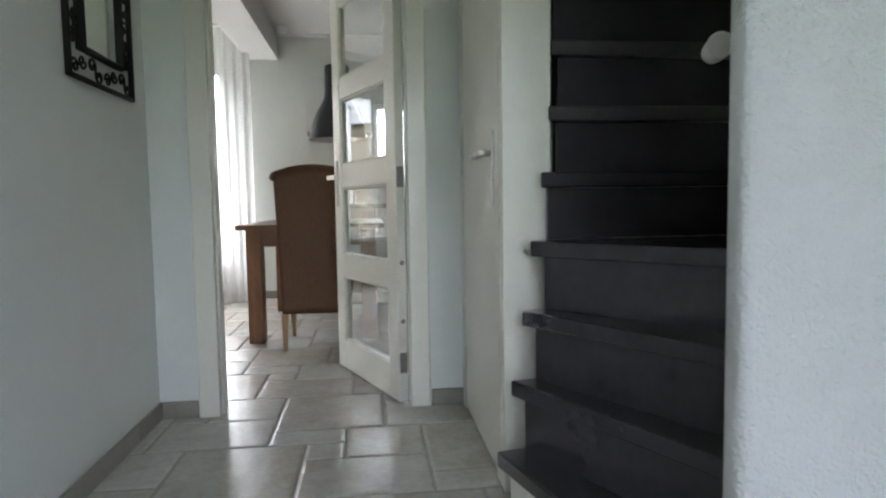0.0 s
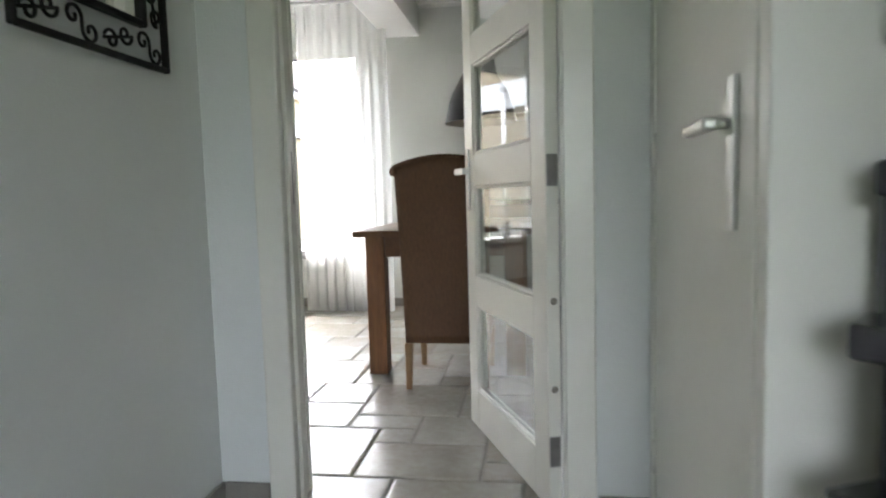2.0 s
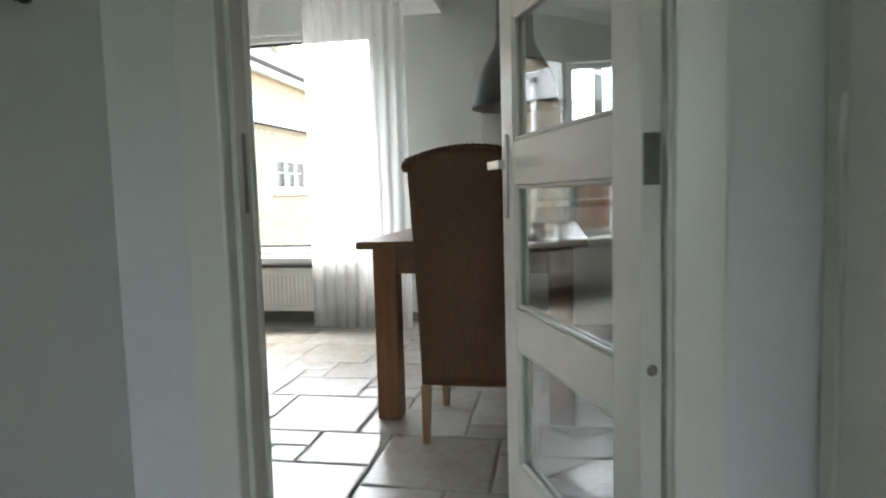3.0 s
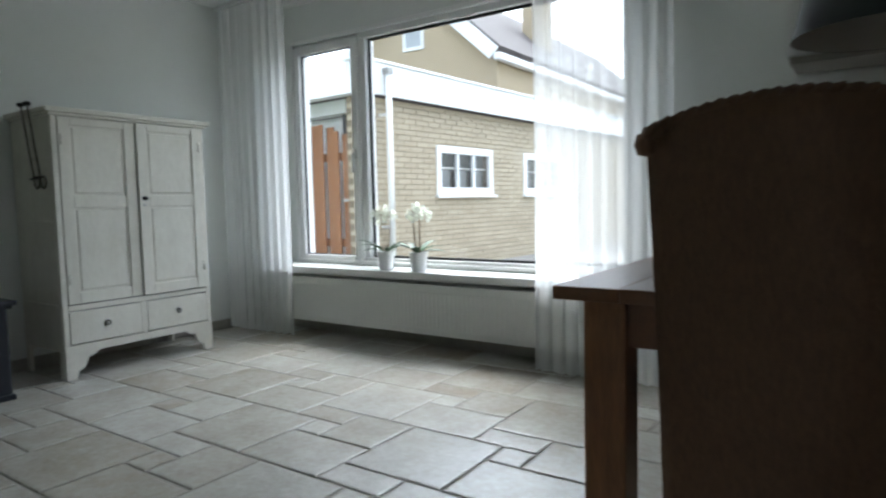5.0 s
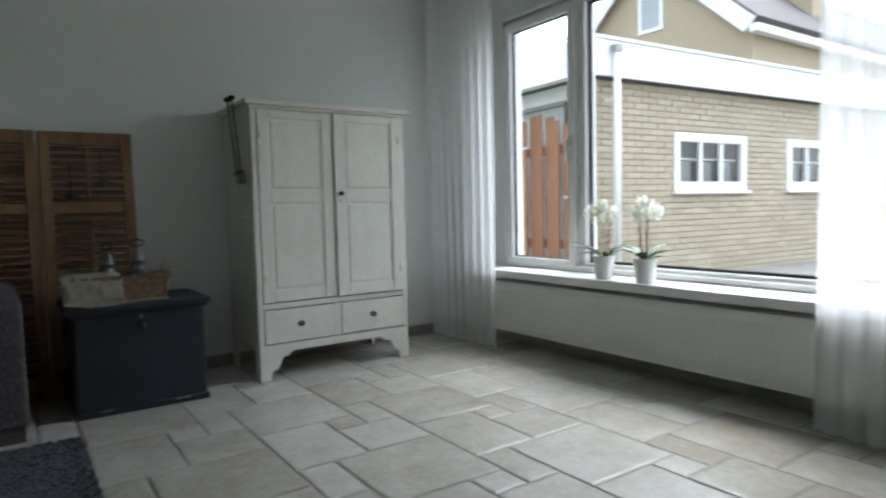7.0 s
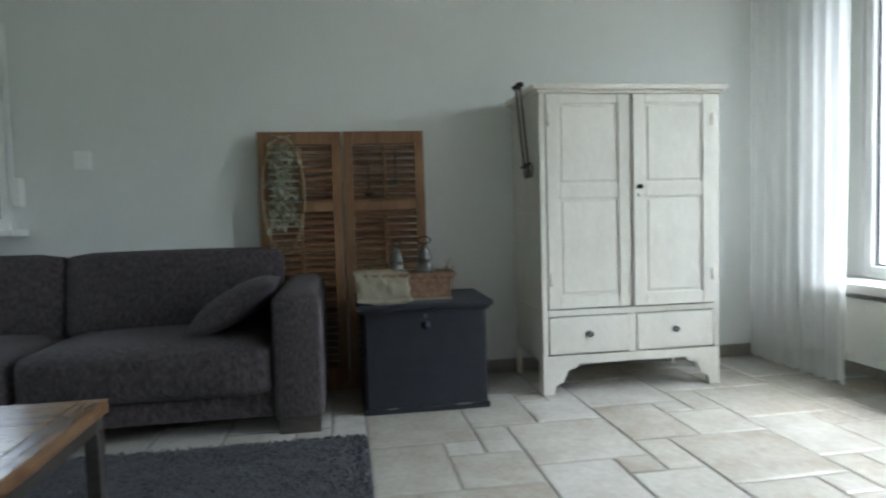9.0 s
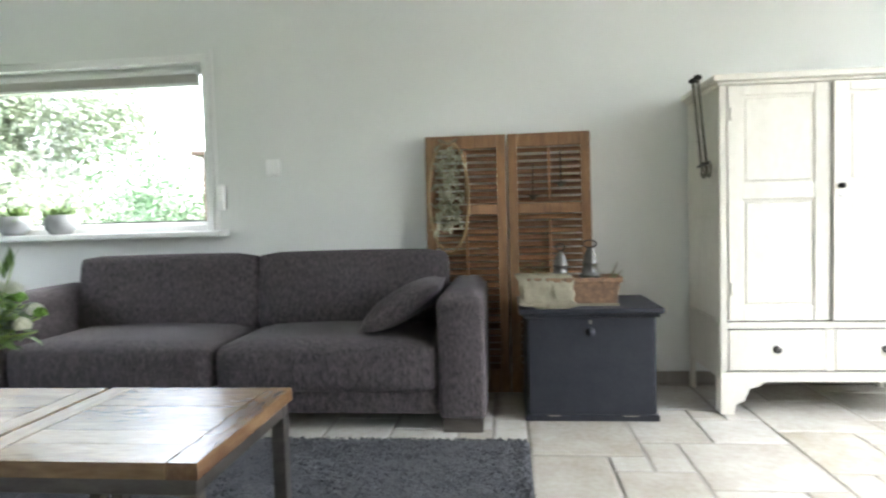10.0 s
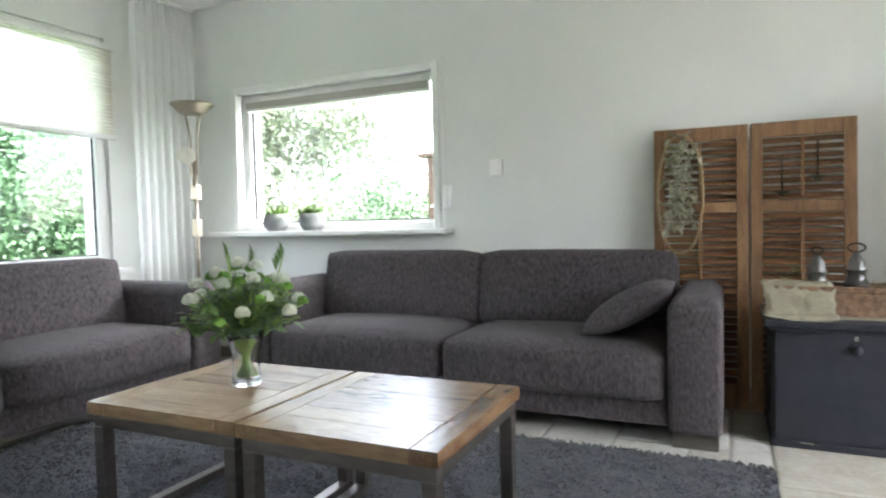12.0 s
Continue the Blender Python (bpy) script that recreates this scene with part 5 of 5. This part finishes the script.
                yy = side - 0.055 * v * v + 0.012 * u * u + 0.0012 * math.sin(80 * v)
                row.append(bm.verts.new((u * hw, yy, zz)))
            face.append(row)
        g.append(face)
    for k, face in enumerate(g):
        for a, b in zip(face, face[1:]):
            for i in range(n):
                bm.faces.new((a[i], a[i + 1], b[i + 1], b[i])).smooth = True
    f0, f1 = g
    loop0 = [r[0] for r in f0] + f0[-1][1:] + [r[n] for r in f0[-2::-1]] + f0[0][n - 1:0:-1]
    loop1 = [r[0] for r in f1] + f1[-1][1:] + [r[n] for r in f1[-2::-1]] + f1[0][n - 1:0:-1]
    for i in range(len(loop0)):
        bm.faces.new((loop0[i], loop0[(i + 1) % len(loop0)], loop1[(i + 1) % len(loop1)], loop1[i]))
    back = part("backrest", bm, WICKER, t)
    braid = bmesh.new()
    m2 = 66
    for s in range(2):
        pts = []
        for i in range(m2 + 1):
            u = -1 + 2 * i / m2
            a = i * 1.05 + s * math.pi
            pts.append((u * 0.232, -0.033 + 0.010 * math.sin(a), 1.075 + 0.046 * (1 - u * u) + 0.009 * math.cos(a)))
        tube(braid, pts, 0.0105, 6)
    part("braided_edge", braid, WICKER, back)
    for s in (-1, 1):
        part("corner_roll", lathe([(0.001, -0.022), (0.018, -0.018), (0.024, 0.0), (0.018, 0.018), (0.001, 0.022)], 12, pose(s * 0.228, -0.030, 1.062)), WICKER, back)
    part("seat", soft_box(-0.215, 0.03, 0.30, 0.215, 0.47, 0.47, 0.03, 4, 0.01), WICKER, t)
    part("skirt", bbox(-0.205, 0.047, 0.225, 0.205, 0.455, 0.299, 0.006), WICKER, t)
    for x in (-0.19, 0.19):
        for y, k in ((0.022, -0.03), (0.435, 0.0)):
            bm = bmesh.new()
            for z, s, o in ((0.0, 0.012, k), (0.224, 0.019, 0.0)):
                for a, b in ((-s, -s), (s, -s), (s, s), (-s, s)):
                    bm.verts.new((x + a, y + b + o, z))
            v = list(bm.verts)
            bm.faces.new(v[3::-1]), bm.faces.new(v[4:])
            for i in range(4):
                bm.faces.new((v[i], v[(i + 1) % 4], v[4 + (i + 1) % 4], v[4 + i]))
            part("leg", bm, CHAIRLEG, t)
    return t


dining_table()
wicker_chair(pose(-0.098, 4.375, 0, 0, 0, 0), "tall brown wicker dining chair with a braided top edge")


def pendant():
    cx, cy = 0.03, 5.16
    t = thing("pendant_lamp", "large anthracite metal pendant lamp above the dining table", "pendant lamp", pose(cx, cy, 0))
    out = [(0.215, 1.365), (0.208, 1.385), (0.200, 1.42), (0.188, 1.48), (0.165, 1.54), (0.130, 1.60), (0.100, 1.655), (0.090, 1.70), (0.088, 1.885), (0.083, 1.895), (0.001, 1.897)]
    part("shade", lathe(out, 36), LAMPBLACK, t)
    inn = [(0.2145, 1.366), (0.203, 1.39), (0.195, 1.42), (0.183, 1.48), (0.160, 1.54), (0.125, 1.60), (0.095, 1.655), (0.001, 1.68)]
    part("shade_inside", lathe(inn, 36), LAMPINSIDE, t)
    part("bulb", lathe([(0.001, 1.50), (0.025, 1.51), (0.034, 1.54), (0.028, 1.58), (0.014, 1.62), (0.013, 1.675)], 16), PLASTIC, t)
    part("cord", tubes([[(0, 0, 1.896), (0, 0, 2.49)]], 0.004, 6), IRON, t)
    part("canopy", lathe([(0.001, 2.52), (0.05, 2.519), (0.055, 2.50), (0.02, 2.485), (0.001, 2.484)], 20), LAMPBLACK, t)


pendant()


def kitchen():
    x0 = -0.315
    for i in range(3):
        a = x0 + i * 0.6
        t = thing("base_cabinet", "white handleless kitchen base cabinet under the black worktop", "cabinet", group="kitchen base cabinets")
        part("body", boxes((a + 0.001, 6.12, 0.10, a + 0.599, N, 0.859)), KITCHEN, t)
        part("cabinet_door", bbox(a + 0.003, 6.10, 0.11, a + 0.597, 6.119, 0.84, 0.002), KITCHEN, t)
        part("plinth", boxes((a + 0.001, 6.16, 0.0, a + 0.599, 6.175, 0.099)), GAP, t)
    w = thing("worktop", "thin black kitchen worktop", "worktop")
    part("slab", bbox(x0 - 0.012, 6.08, 0.8595, x0 + 1.812, N, 0.899, 0.003), WORKTOP, w)
    wc = thing("wall_cabinet", "white kitchen wall cabinet with a grey underside", "cabinet", group="kitchen wall cabinets")
    part("body", boxes((x0, 6.345, 1.56, x0 + 0.60, N, 2.03)), KITCHEN, wc)
    part("cabinet_door", bbox(x0 + 0.002, 6.325, 1.562, x0 + 0.298, 6.344, 2.028, 0.002), KITCHEN, wc)
    part("cabinet_door", bbox(x0 + 0.302, 6.325, 1.562, x0 + 0.598, 6.344, 2.028, 0.002), KITCHEN, wc)
    part("light_rail", boxes((x0 + 0.01, 6.36, 1.53, x0 + 0.59, 6.64, 1.5595)), SKIRT, wc)
    for i in range(3):
        p = structure("splash_panel_%d" % i, bbox(x0 + 0.005 + i * 0.20, N - 0.014, 0.9, x0 + 0.195 + i * 0.20, N, 1.528, 0.003), KITCHEN, "white splashback panel behind the worktop", "splashback")
    f = thing("kitchen_tap", "chrome kitchen mixer tap on the worktop", "tap")
    part("spout", tubes([[(0.10, 6.45, 0.90), (0.10, 6.45, 1.12), (0.10, 6.42, 1.16), (0.10, 6.33, 1.16), (0.10, 6.30, 1.12)]], 0.012, 10), STEEL, f)
    part("lever", tubes([[(0.10, 6.45, 0.98), (0.16, 6.45, 1.02)]], 0.007, 8), STEEL, f)


kitchen()
ds = thing("smoke_detector", "small white round smoke detector below the ceiling", "detector")
part("body", lathe([(0.001, 2.46), (0.035, 2.462), (0.045, 2.48), (0.046, 2.52)], 20, pose(-0.52, 6.45, 0)), PLASTIC, ds)


# ---- hallway mirror and spot ----
def scroll(cx, cz, r, turns, flip, start, rev=1):
    return [(cx + flip * (r * (1 - 0.78 * k / 22)) * math.cos(start + rev * turns * 2 * math.pi * k / 22), 0, cz + (r * (1 - 0.78 * k / 22)) * math.sin(start + rev * turns * 2 * math.pi * k / 22)) for k in range(23)]


def hall_mirror():
    # local x along the wall (towards the door), z up
    t = thing("wall_mirror", "mirror in a black wrought-iron scrollwork frame on the hall wall", "mirror", pose(-0.648, 2.470, 1.285, 0, 0, 90))
    Wm, Hm, B = 0.515, 0.80, 0.095
    part("outer_frame", ring(0, Wm, 0, Hm, -0.028, -0.008, 0.014), IRON, t)
    part("inner_frame", ring(B, Wm - B, B, Hm - B, -0.032, -0.008, 0.016), IRON, t)
    part("glass", boxes((B + 0.010, -0.018, B + 0.010, Wm - B - 0.010, -0.012, Hm - B - 0.010)), MIRROR, t)
    part("backing", boxes((B + 0.004, -0.0115, B + 0.004, Wm - B - 0.004, -0.001, Hm - B - 0.004)), GAP, t)

    def run(length, place):
        n = max(2, round(length / 0.115))
        s = length / n
        for i in range(n):
            f = 1 if i % 2 else -1
            c = (i + 0.5) * s
            q = B / 2 + 0.003
            pts = scroll(c - 0.026, q + f * 0.012, 0.026, 1.1, 1, 0.0 if f > 0 else math.pi, f)
            pts2 = scroll(c + 0.026, q - f * 0.012, 0.026, 1.1, 1, math.pi if f > 0 else 0.0, f)
            part("scroll", tubes([[place(p) for p in pts[::-1] + pts2]], 0.0042, 6), IRON, t)

    run(Wm - 0.03, lambda p: (p[0] + 0.015, -0.018, p[2]))
    run(Wm - 0.03, lambda p: (p[0] + 0.015, -0.018, Hm - p[2]))
    run(Hm - 0.20, lambda p: (Wm - p[2], -0.018, p[0] + 0.10))
    run(Hm - 0.20, lambda p: (p[2], -0.018, p[0] + 0.10))


hall_mirror()
sp = thing("spot_lamp", "small white spot lamp fixed inside the stairwell", "spot lamp")
part("arm", tubes([[(1.10, 1.50, 1.20), (1.10, 1.74, 1.21), (1.075, 1.80, 1.225)]], 0.008, 8), NICKEL, sp)
part("shade", lathe([(0.018, 0.10), (0.026, 0.09), (0.030, 0.0), (0.027, 0.0), (0.001, 0.06)], 18, look((1.045, 1.83, 1.235), (0.80, 1.1, 1.22))), SPOT, sp)
part("diffuser", lathe([(0.001, 0.004), (0.0265, 0.003)], 18, look((1.045, 1.83, 1.235), (0.80, 1.1, 1.22))), SPOT, sp)


# ---- outdoors ----
gr = bmesh.new()
bmesh.ops.create_grid(gr, x_segments=2, y_segments=2, size=600)
gr.transform(Matrix.Translation((0, 0, -0.30)))
structure("ground", gr, GRASS, "green garden lawn reaching to the distance", "ground")
structure("pavement", boxes((-16, 7.0, -0.28, 8, 30, 0.16)), PAVING, "grey concrete paving between the houses", "pavement")

NET = mat("grey_net_curtain", (0.20, 0.21, 0.21), 0.9, var=0.3, scale=20, stretch=(1, 6, 1))
GX, GY, GZ = -4.25, 8.22, 0.16
TURN = Matrix.Translation((-4.25, 11.0, 0)) @ Matrix.Rotation(radians(-3.5), 4, "Z") @ Matrix.Translation((4.25, -11.0, 0))


def garage():
    t = thing("garage", "flat-roofed garage of buff bricks with a white fascia", "garage", TURN)
    wins = [(9.515, 10.64, 1.11, 1.61), (11.56, 12.685, 1.11, 1.61)]
    y1, ztop = 16.0, 2.115
    core = part("wall", wall_with_hole("y", GX - 0.012, GX - 0.12, GY + 0.02, y1, GZ - 0.2, ztop, wins), MORTAR, t, "buff brick wall")
    end = part("wall", boxes((GX - 0.24, GY + 0.012, GZ - 0.2, GX - 0.122, GY + 0.12, ztop)), MORTAR, t)
    # Near-black slab behind the panes; its colour stands for the unlit room.
    part("inside", boxes((GX - 0.60, GY + 0.3, GZ - 0.1, GX - 0.52, y1, 2.06)), ROOMSHADE, t)
    ch_, bl, jt = 0.0615, 0.222, 0.008
    brick = mesh_of("brick", bbox(-0.012, -0.002, 0, 0, bl - jt + 0.002, ch_ - jt, 0.002, 1), BRICK)
    half = mesh_of("brick", bbox(-0.012, -0.002, 0, 0, bl / 2 - jt + 0.002, ch_ - jt, 0.002, 1), BRICK)
    rest = bmesh.new()
    count, row = 0, 0
    z = GZ - 0.02
    while z + ch_ < ztop:
        y = GY - (bl / 2 if row % 2 else 0)
        while y < y1 - bl:
            a, b = max(y, GY), y + bl - jt
            hole = [w for w in wins if b > w[0] - 0.005 and a < w[1] + 0.005 and z + ch_ > w[2] and z < w[3]]
            if hole:
                w = hole[0]
                if a < w[0] - 0.05:
                    b = min(b, w[0] - 0.004)
                elif b > w[1] + 0.05:
                    a = max(a, w[1] + 0.004)
                else:
                    y += bl
                    continue
            full, hf = abs(b - a - bl + jt) < 1e-4, abs(b - a - bl / 2 + jt) < 1e-4
            if (full or hf) and count < 290 and y < 11.2 and 0.3 < z < 2.1:
                o = new("brick", brick if full else half)
                o.parent = core
                o.location = (GX, a, z)
                count += 1
            else:
                box(rest, GX - 0.012, a, z, GX, b, z + ch_ - jt)
            y += bl
        x = GX - (bl / 2 if row % 2 else 0.0)
        while x - bl > GX - 0.24:
            box(rest, max(x - bl + jt, GX - 0.24), GY, z, x - 0.001, GY + 0.012, z + ch_ - jt)
            x -= bl
        z += ch_
        row += 1
    tagged(part("bricks", rest, BRICKREST, core), kind="stuff")
    part("fascia", bbox(GX - 0.10, GY - 0.10, 2.117, GX + 0.10, y1, 2.450, 0.006), BOARD, t, "white board fascia")
    part("fascia", bbox(GX - 3.4, GY - 0.10, 2.117, GX - 0.102, GY + 0.02, 2.450, 0.006), BOARD, t)
    part("coping", bbox(GX - 0.12, GY - 0.13, 2.451, GX + 0.12, y1, 2.478, 0.004), BOARD, t)
    part("soffit_strip", boxes((GX + 0.0, GY, 2.105, GX + 0.09, y1, 2.116)), ROOF, t)
    part("roof", boxes((GX - 3.4, GY + 0.03, 2.14, GX - 0.13, y1, 2.16)), ROOF, t)
    pipe = part("downpipe", tubes([[(GX + 0.145, GY + 0.270, GZ), (GX + 0.145, GY + 0.270, 2.33)]], 0.033, 12), PVC, t)
    part("pipe_head", bbox(GX + 0.101, GY + 0.230, 2.331, GX + 0.185, GY + 0.310, 2.40, 0.008), HINGE, pipe)
    for z in (0.7, 1.9):
        part("bracket", boxes((GX, GY + 0.260, z, GX + 0.115, GY + 0.280, z + 0.03)), PVC, pipe)
    for a, b, z0, z1 in wins:
        w = part("window", ring(a - 0.05, b + 0.05, z0 - 0.05, z1 + 0.05, GX - 0.04, GX + 0.012, 0.09, axis="y"), BOARD, t, "white wooden window with three panes")
        part("sill", bbox(GX - 0.04, a - 0.08, z0 - 0.085, GX + 0.05, b + 0.08, z0 - 0.052, 0.004), BOARD, w)
        for k in (1, 2):
            yy = a + 0.04 + (b - a - 0.08) * k / 3
            part("glazing_bar", boxes((GX - 0.035, yy - 0.022, z0 + 0.041, GX + 0.002, yy + 0.022, z1 - 0.041)), BOARD, w)
        g = part("pane", boxes((GX - 0.030, a + 0.041, z0 + 0.041, GX - 0.025, b - 0.041, z1 - 0.041)), GLASS, w)
        for k in range(3):
            yy = a + 0.10 + (b - a - 0.08) * k / 3
            part("net_curtain", boxes((GX - 0.075, yy, z0, GX - 0.070, yy + 0.20, z1 - 0.24)), NET, w)
        part("shelf", boxes((GX - 0.25, a, z1 - 0.22, GX - 0.09, b, z1 - 0.205)), FRAME, w)


def corrugated(x0, x1, y, z0, z1):
    """A sheet folded into upright ribs."""
    bm = bmesh.new()
    n = int((x1 - x0) / 0.035)
    lo = [bm.verts.new((x0 + (x1 - x0) * i / n, y + (0.018 if i % 2 else 0.0), z0)) for i in range(n + 1)]
    hi = [bm.verts.new((v.co.x, v.co.y, z1)) for v in lo]
    for i in range(n):
        bm.faces.new((lo[i], lo[i + 1], hi[i + 1], hi[i]))
    return bm


def gate():
    t = thing("garden_gate", "closed orange-brown board gate with an arched top beside the garage", "gate", TURN)
    yb = GY + 0.05
    x1 = GX - 0.27
    for i in range(14):
        b = x1 - i * 0.125
        h = 1.73 + 0.14 * math.sin(math.pi * (i + 0.5) / 8.0) ** 2 if i < 8 else 1.73
        e, f = (0.026, 0.0) if i % 2 else (0.0, 0.03)
        part("board", bbox(b - 0.125 + e, yb + f, GZ, b - e, yb + f + 0.02, h, 0.004, 1), FENCE, t)
    for z in (0.5, 1.45):
        part("batten", bbox(x1 - 1.75, yb + 0.052, z, x1, yb + 0.075, z + 0.09, 0.003, 1), FENCE, t)
    part("latch", bbox(x1 - 0.11, yb - 0.012, 1.0, x1 - 0.01, yb - 0.001, 1.025, 0.003), STEEL, t)
    part("hinge", bbox(x1 - 0.75, yb - 0.010, 1.53, x1 - 0.62, yb - 0.001, 1.56, 0.002), STEEL, t)
    part("post", bbox(x1 + 0.008, yb - 0.02, GZ, x1 + 0.10, yb + 0.06, 1.72, 0.004), mat("grey_post", (0.16, 0.13, 0.13), 0.8, var=0.3, scale=10), t)
    s = thing("carport", "white corrugated carport panels behind the gate", "carport", TURN)
    part("panel", corrugated(x1 - 2.6, x1 + 0.1, GY + 0.42, GZ, 1.985), BOARD, s)
    part("fascia", bbox(x1 - 2.6, GY + 0.22, 1.99, x1 + 0.12, GY + 0.40, 2.155, 0.005), BOARD, s)


def house():
    t = thing("neighbour_house", "buff brick neighbouring house with a gable, white verges and dark roof", "house", pose(0.2, 0, -0.19))
    y0, y1 = 13.7, 24.0
    xl, xr, ze, xa, za = -10.1, -6.05, 3.95, -8.06, 5.75
    bm = bmesh.new()
    poly = [(xl, 0), (xr, 0), (xr, ze), (xa, za), (xl, ze)]
    a = [bm.verts.new((x, y0, z)) for x, z in poly]
    b = [bm.verts.new((x, y1, z)) for x, z in poly]
    bm.faces.new(a), bm.faces.new(b[::-1])
    for i in range(5):
        bm.faces.new((a[i], a[(i + 1) % 5], b[(i + 1) % 5], b[i]))
    part("wall", bm, HOUSEBRICK, t)
    for s, (xe, zz) in ((1, (xr, ze)), (-1, (xl, ze))):
        d = Vector((xe - xa, 0, zz - za)).normalized()
        n = Vector((-d.z * s, 0, d.x * s)) if s > 0 else Vector((d.z, 0, -d.x))
        if n.z < 0:
            n = -n
        e = Vector((xe, 0, zz)) + d * 0.06
        r = bmesh.new()
        q = [Vector((xa, 0, za)) + n * 0.02, e + n * 0.02, e + n * 0.14, Vector((xa, 0, za)) + n * 0.14]
        lo = [r.verts.new((p.x, y0 - 0.14, p.z)) for p in q]
        hi = [r.verts.new((p.x, y1, p.z)) for p in q]
        r.faces.new(lo), r.faces.new(hi[::-1])
        for i in range(4):
            r.faces.new((lo[i], lo[(i + 1) % 4], hi[(i + 1) % 4], hi[i]))
        part("roof", r, ROOF, t, "dark tiled roof")
        v = bmesh.new()
        q = [Vector((xa, 0, za)) - n * 0.16, e - n * 0.16, e + n * 0.10, Vector((xa, 0, za)) + n * 0.10]
        lo = [v.verts.new((p.x, y0 - 0.20, p.z)) for p in q]
        hi = [v.verts.new((p.x, y0 - 0.145, p.z)) for p in q]
        v.faces.new(lo), v.faces.new(hi[::-1])
        for i in range(4):
            v.faces.new((lo[i], lo[(i + 1) % 4], hi[(i + 1) % 4], hi[i]))
        part("verge", v, BOARD, t, "white verge board")
        part("gutter", bbox(min(e.x, e.x + s * 0.15), y0 - 0.22, e.z - 0.16, max(e.x, e.x + s * 0.15), y1, e.z - 0.03, 0.02), BOARD, t)
    part("window", ring(-8.25, -7.72, 4.25, 4.95, y0 - 0.03, y0 + 0.02, 0.07), BOARD, t)
    part("window_pane", boxes((-8.18, y0 - 0.012, 4.32, -7.79, y0 - 0.006, 4.88)), mat("far_blind_pane", (0.35, 0.37, 0.38), 0.15), t)
    part("chimney", bbox(-7.2, 17.0, 4.6, -6.7, 17.6, 6.6, 0.01), HOUSEBRICK, t)


garage(), gate(), house()


# ---- garden greenery ----
def foliage(name, label, material, boxes_, n, size, seed, trunks=(), kind="tree"):
    """Trunks with limbs and a crown of many small leaves gathered in clumps."""
    rng = random.Random(seed)
    t = thing(name, label, kind)
    wood = bmesh.new()
    for x, y, h, r in trunks:
        tube(wood, [(x, y, -0.3), (x + 0.05, y, h * 0.5), (x - 0.05, y + 0.05, h)], r, 8, r * 0.4)
        for k in range(6):
            a = k * 1.1
            z = h * (0.45 + 0.09 * k)
            tube(wood, [(x, y, z), (x + 0.5 * math.cos(a), y + 0.5 * math.sin(a), z + 0.35)], r * 0.35, 6, r * 0.12)
    if trunks:
        part("trunk", wood, BARK, t)
    verts, faces = [], []
    for x0, y0, z0, x1, y1, z1, share in boxes_:
        clumps = [(rng.uniform(x0, x1), rng.uniform(y0, y1), rng.uniform(z0, z1), rng.uniform(0.12, 0.38)) for _ in range(max(6, int(share * 70)))]
        for _ in range(int(n * share)):
            cx, cy, cz, cr = clumps[rng.randrange(len(clumps))]
            c = Vector((rng.gauss(cx, cr), rng.gauss(cy, cr), rng.gauss(cz, cr)))
            d = Vector((rng.gauss(0, 1), rng.gauss(0, 1), rng.gauss(0, 0.8))).normalized()
            e = d.cross(Vector((rng.gauss(0, 1), rng.gauss(0, 1), rng.gauss(0, 1)))).normalized()
            s = size * rng.uniform(0.6, 1.3)
            k = len(verts)
            verts += [c - d * s, c + e * s * 0.45, c + d * s, c - e * s * 0.45]
            faces.append((k, k + 1, k + 2, k + 3))
    me = bpy.data.meshes.new("leaves")
    me.from_pydata([tuple(v) for v in verts], [], faces)
    me.materials.append(material)
    o = new("leaves", me)
    o.parent = t
    tagged(o, kind="stuff")
    return t


foliage("conifer_hedge", "tall dense green conifer hedge outside the south window", HEDGE, [(-6.6, -4.2, -0.2, -0.5, -3.6, 1.55, 0.8)] + [(x - 0.12, -4.1, 1.5, x + 0.12, -3.8, 2.05 + 0.2 * (k % 3), 0.04) for k, x in enumerate((-6.2, -5.6, -5.1, -4.5, -4.0, -3.4, -2.8, -2.3, -1.7, -1.1))], 80000, 0.045, 1, kind="hedge")
foliage("garden_tree", "leafy garden tree with thin twigs outside the west window", SHRUB, [(-9.6, -4.6, 0.9, -8.2, -1.9, 3.2, 0.8), (-9.2, -1.5, 2.1, -8.4, -0.6, 2.7, 0.06)], 56000, 0.042, 2, [(-9.0, -3.0, 2.8, 0.09), (-8.9, -1.0, 2.5, 0.03)])
foliage("garden_shrubs", "loose flowering garden shrubs outside the west window", SHRUB, [(-8.0, -3.2, -0.2, -6.6, 2.0, 1.30, 1.0)], 34000, 0.036, 3, kind="shrub")
foliage("dark_bush", "dark green bush by the garden fence", HEDGE, [(-7.0, 0.1, 0.2, -6.4, 0.9, 1.25, 0.5)], 14000, 0.03, 4, kind="shrub")
POSTWOOD = mat("brown_post_wood", (0.075, 0.046, 0.030), 0.75, var=0.4, scale=8, stretch=(4, 4, 0.6))
gb = thing("garden_post", "brown wooden garden post with a flat cap", "post")
part("post", bbox(-6.35, 1.20, -0.3, -6.25, 1.30, 1.56, 0.006), POSTWOOD, gb)
part("cap", bbox(-6.40, 1.12, 1.56, -6.2, 1.38, 1.60, 0.005), POSTWOOD, gb)

lay_tiles()
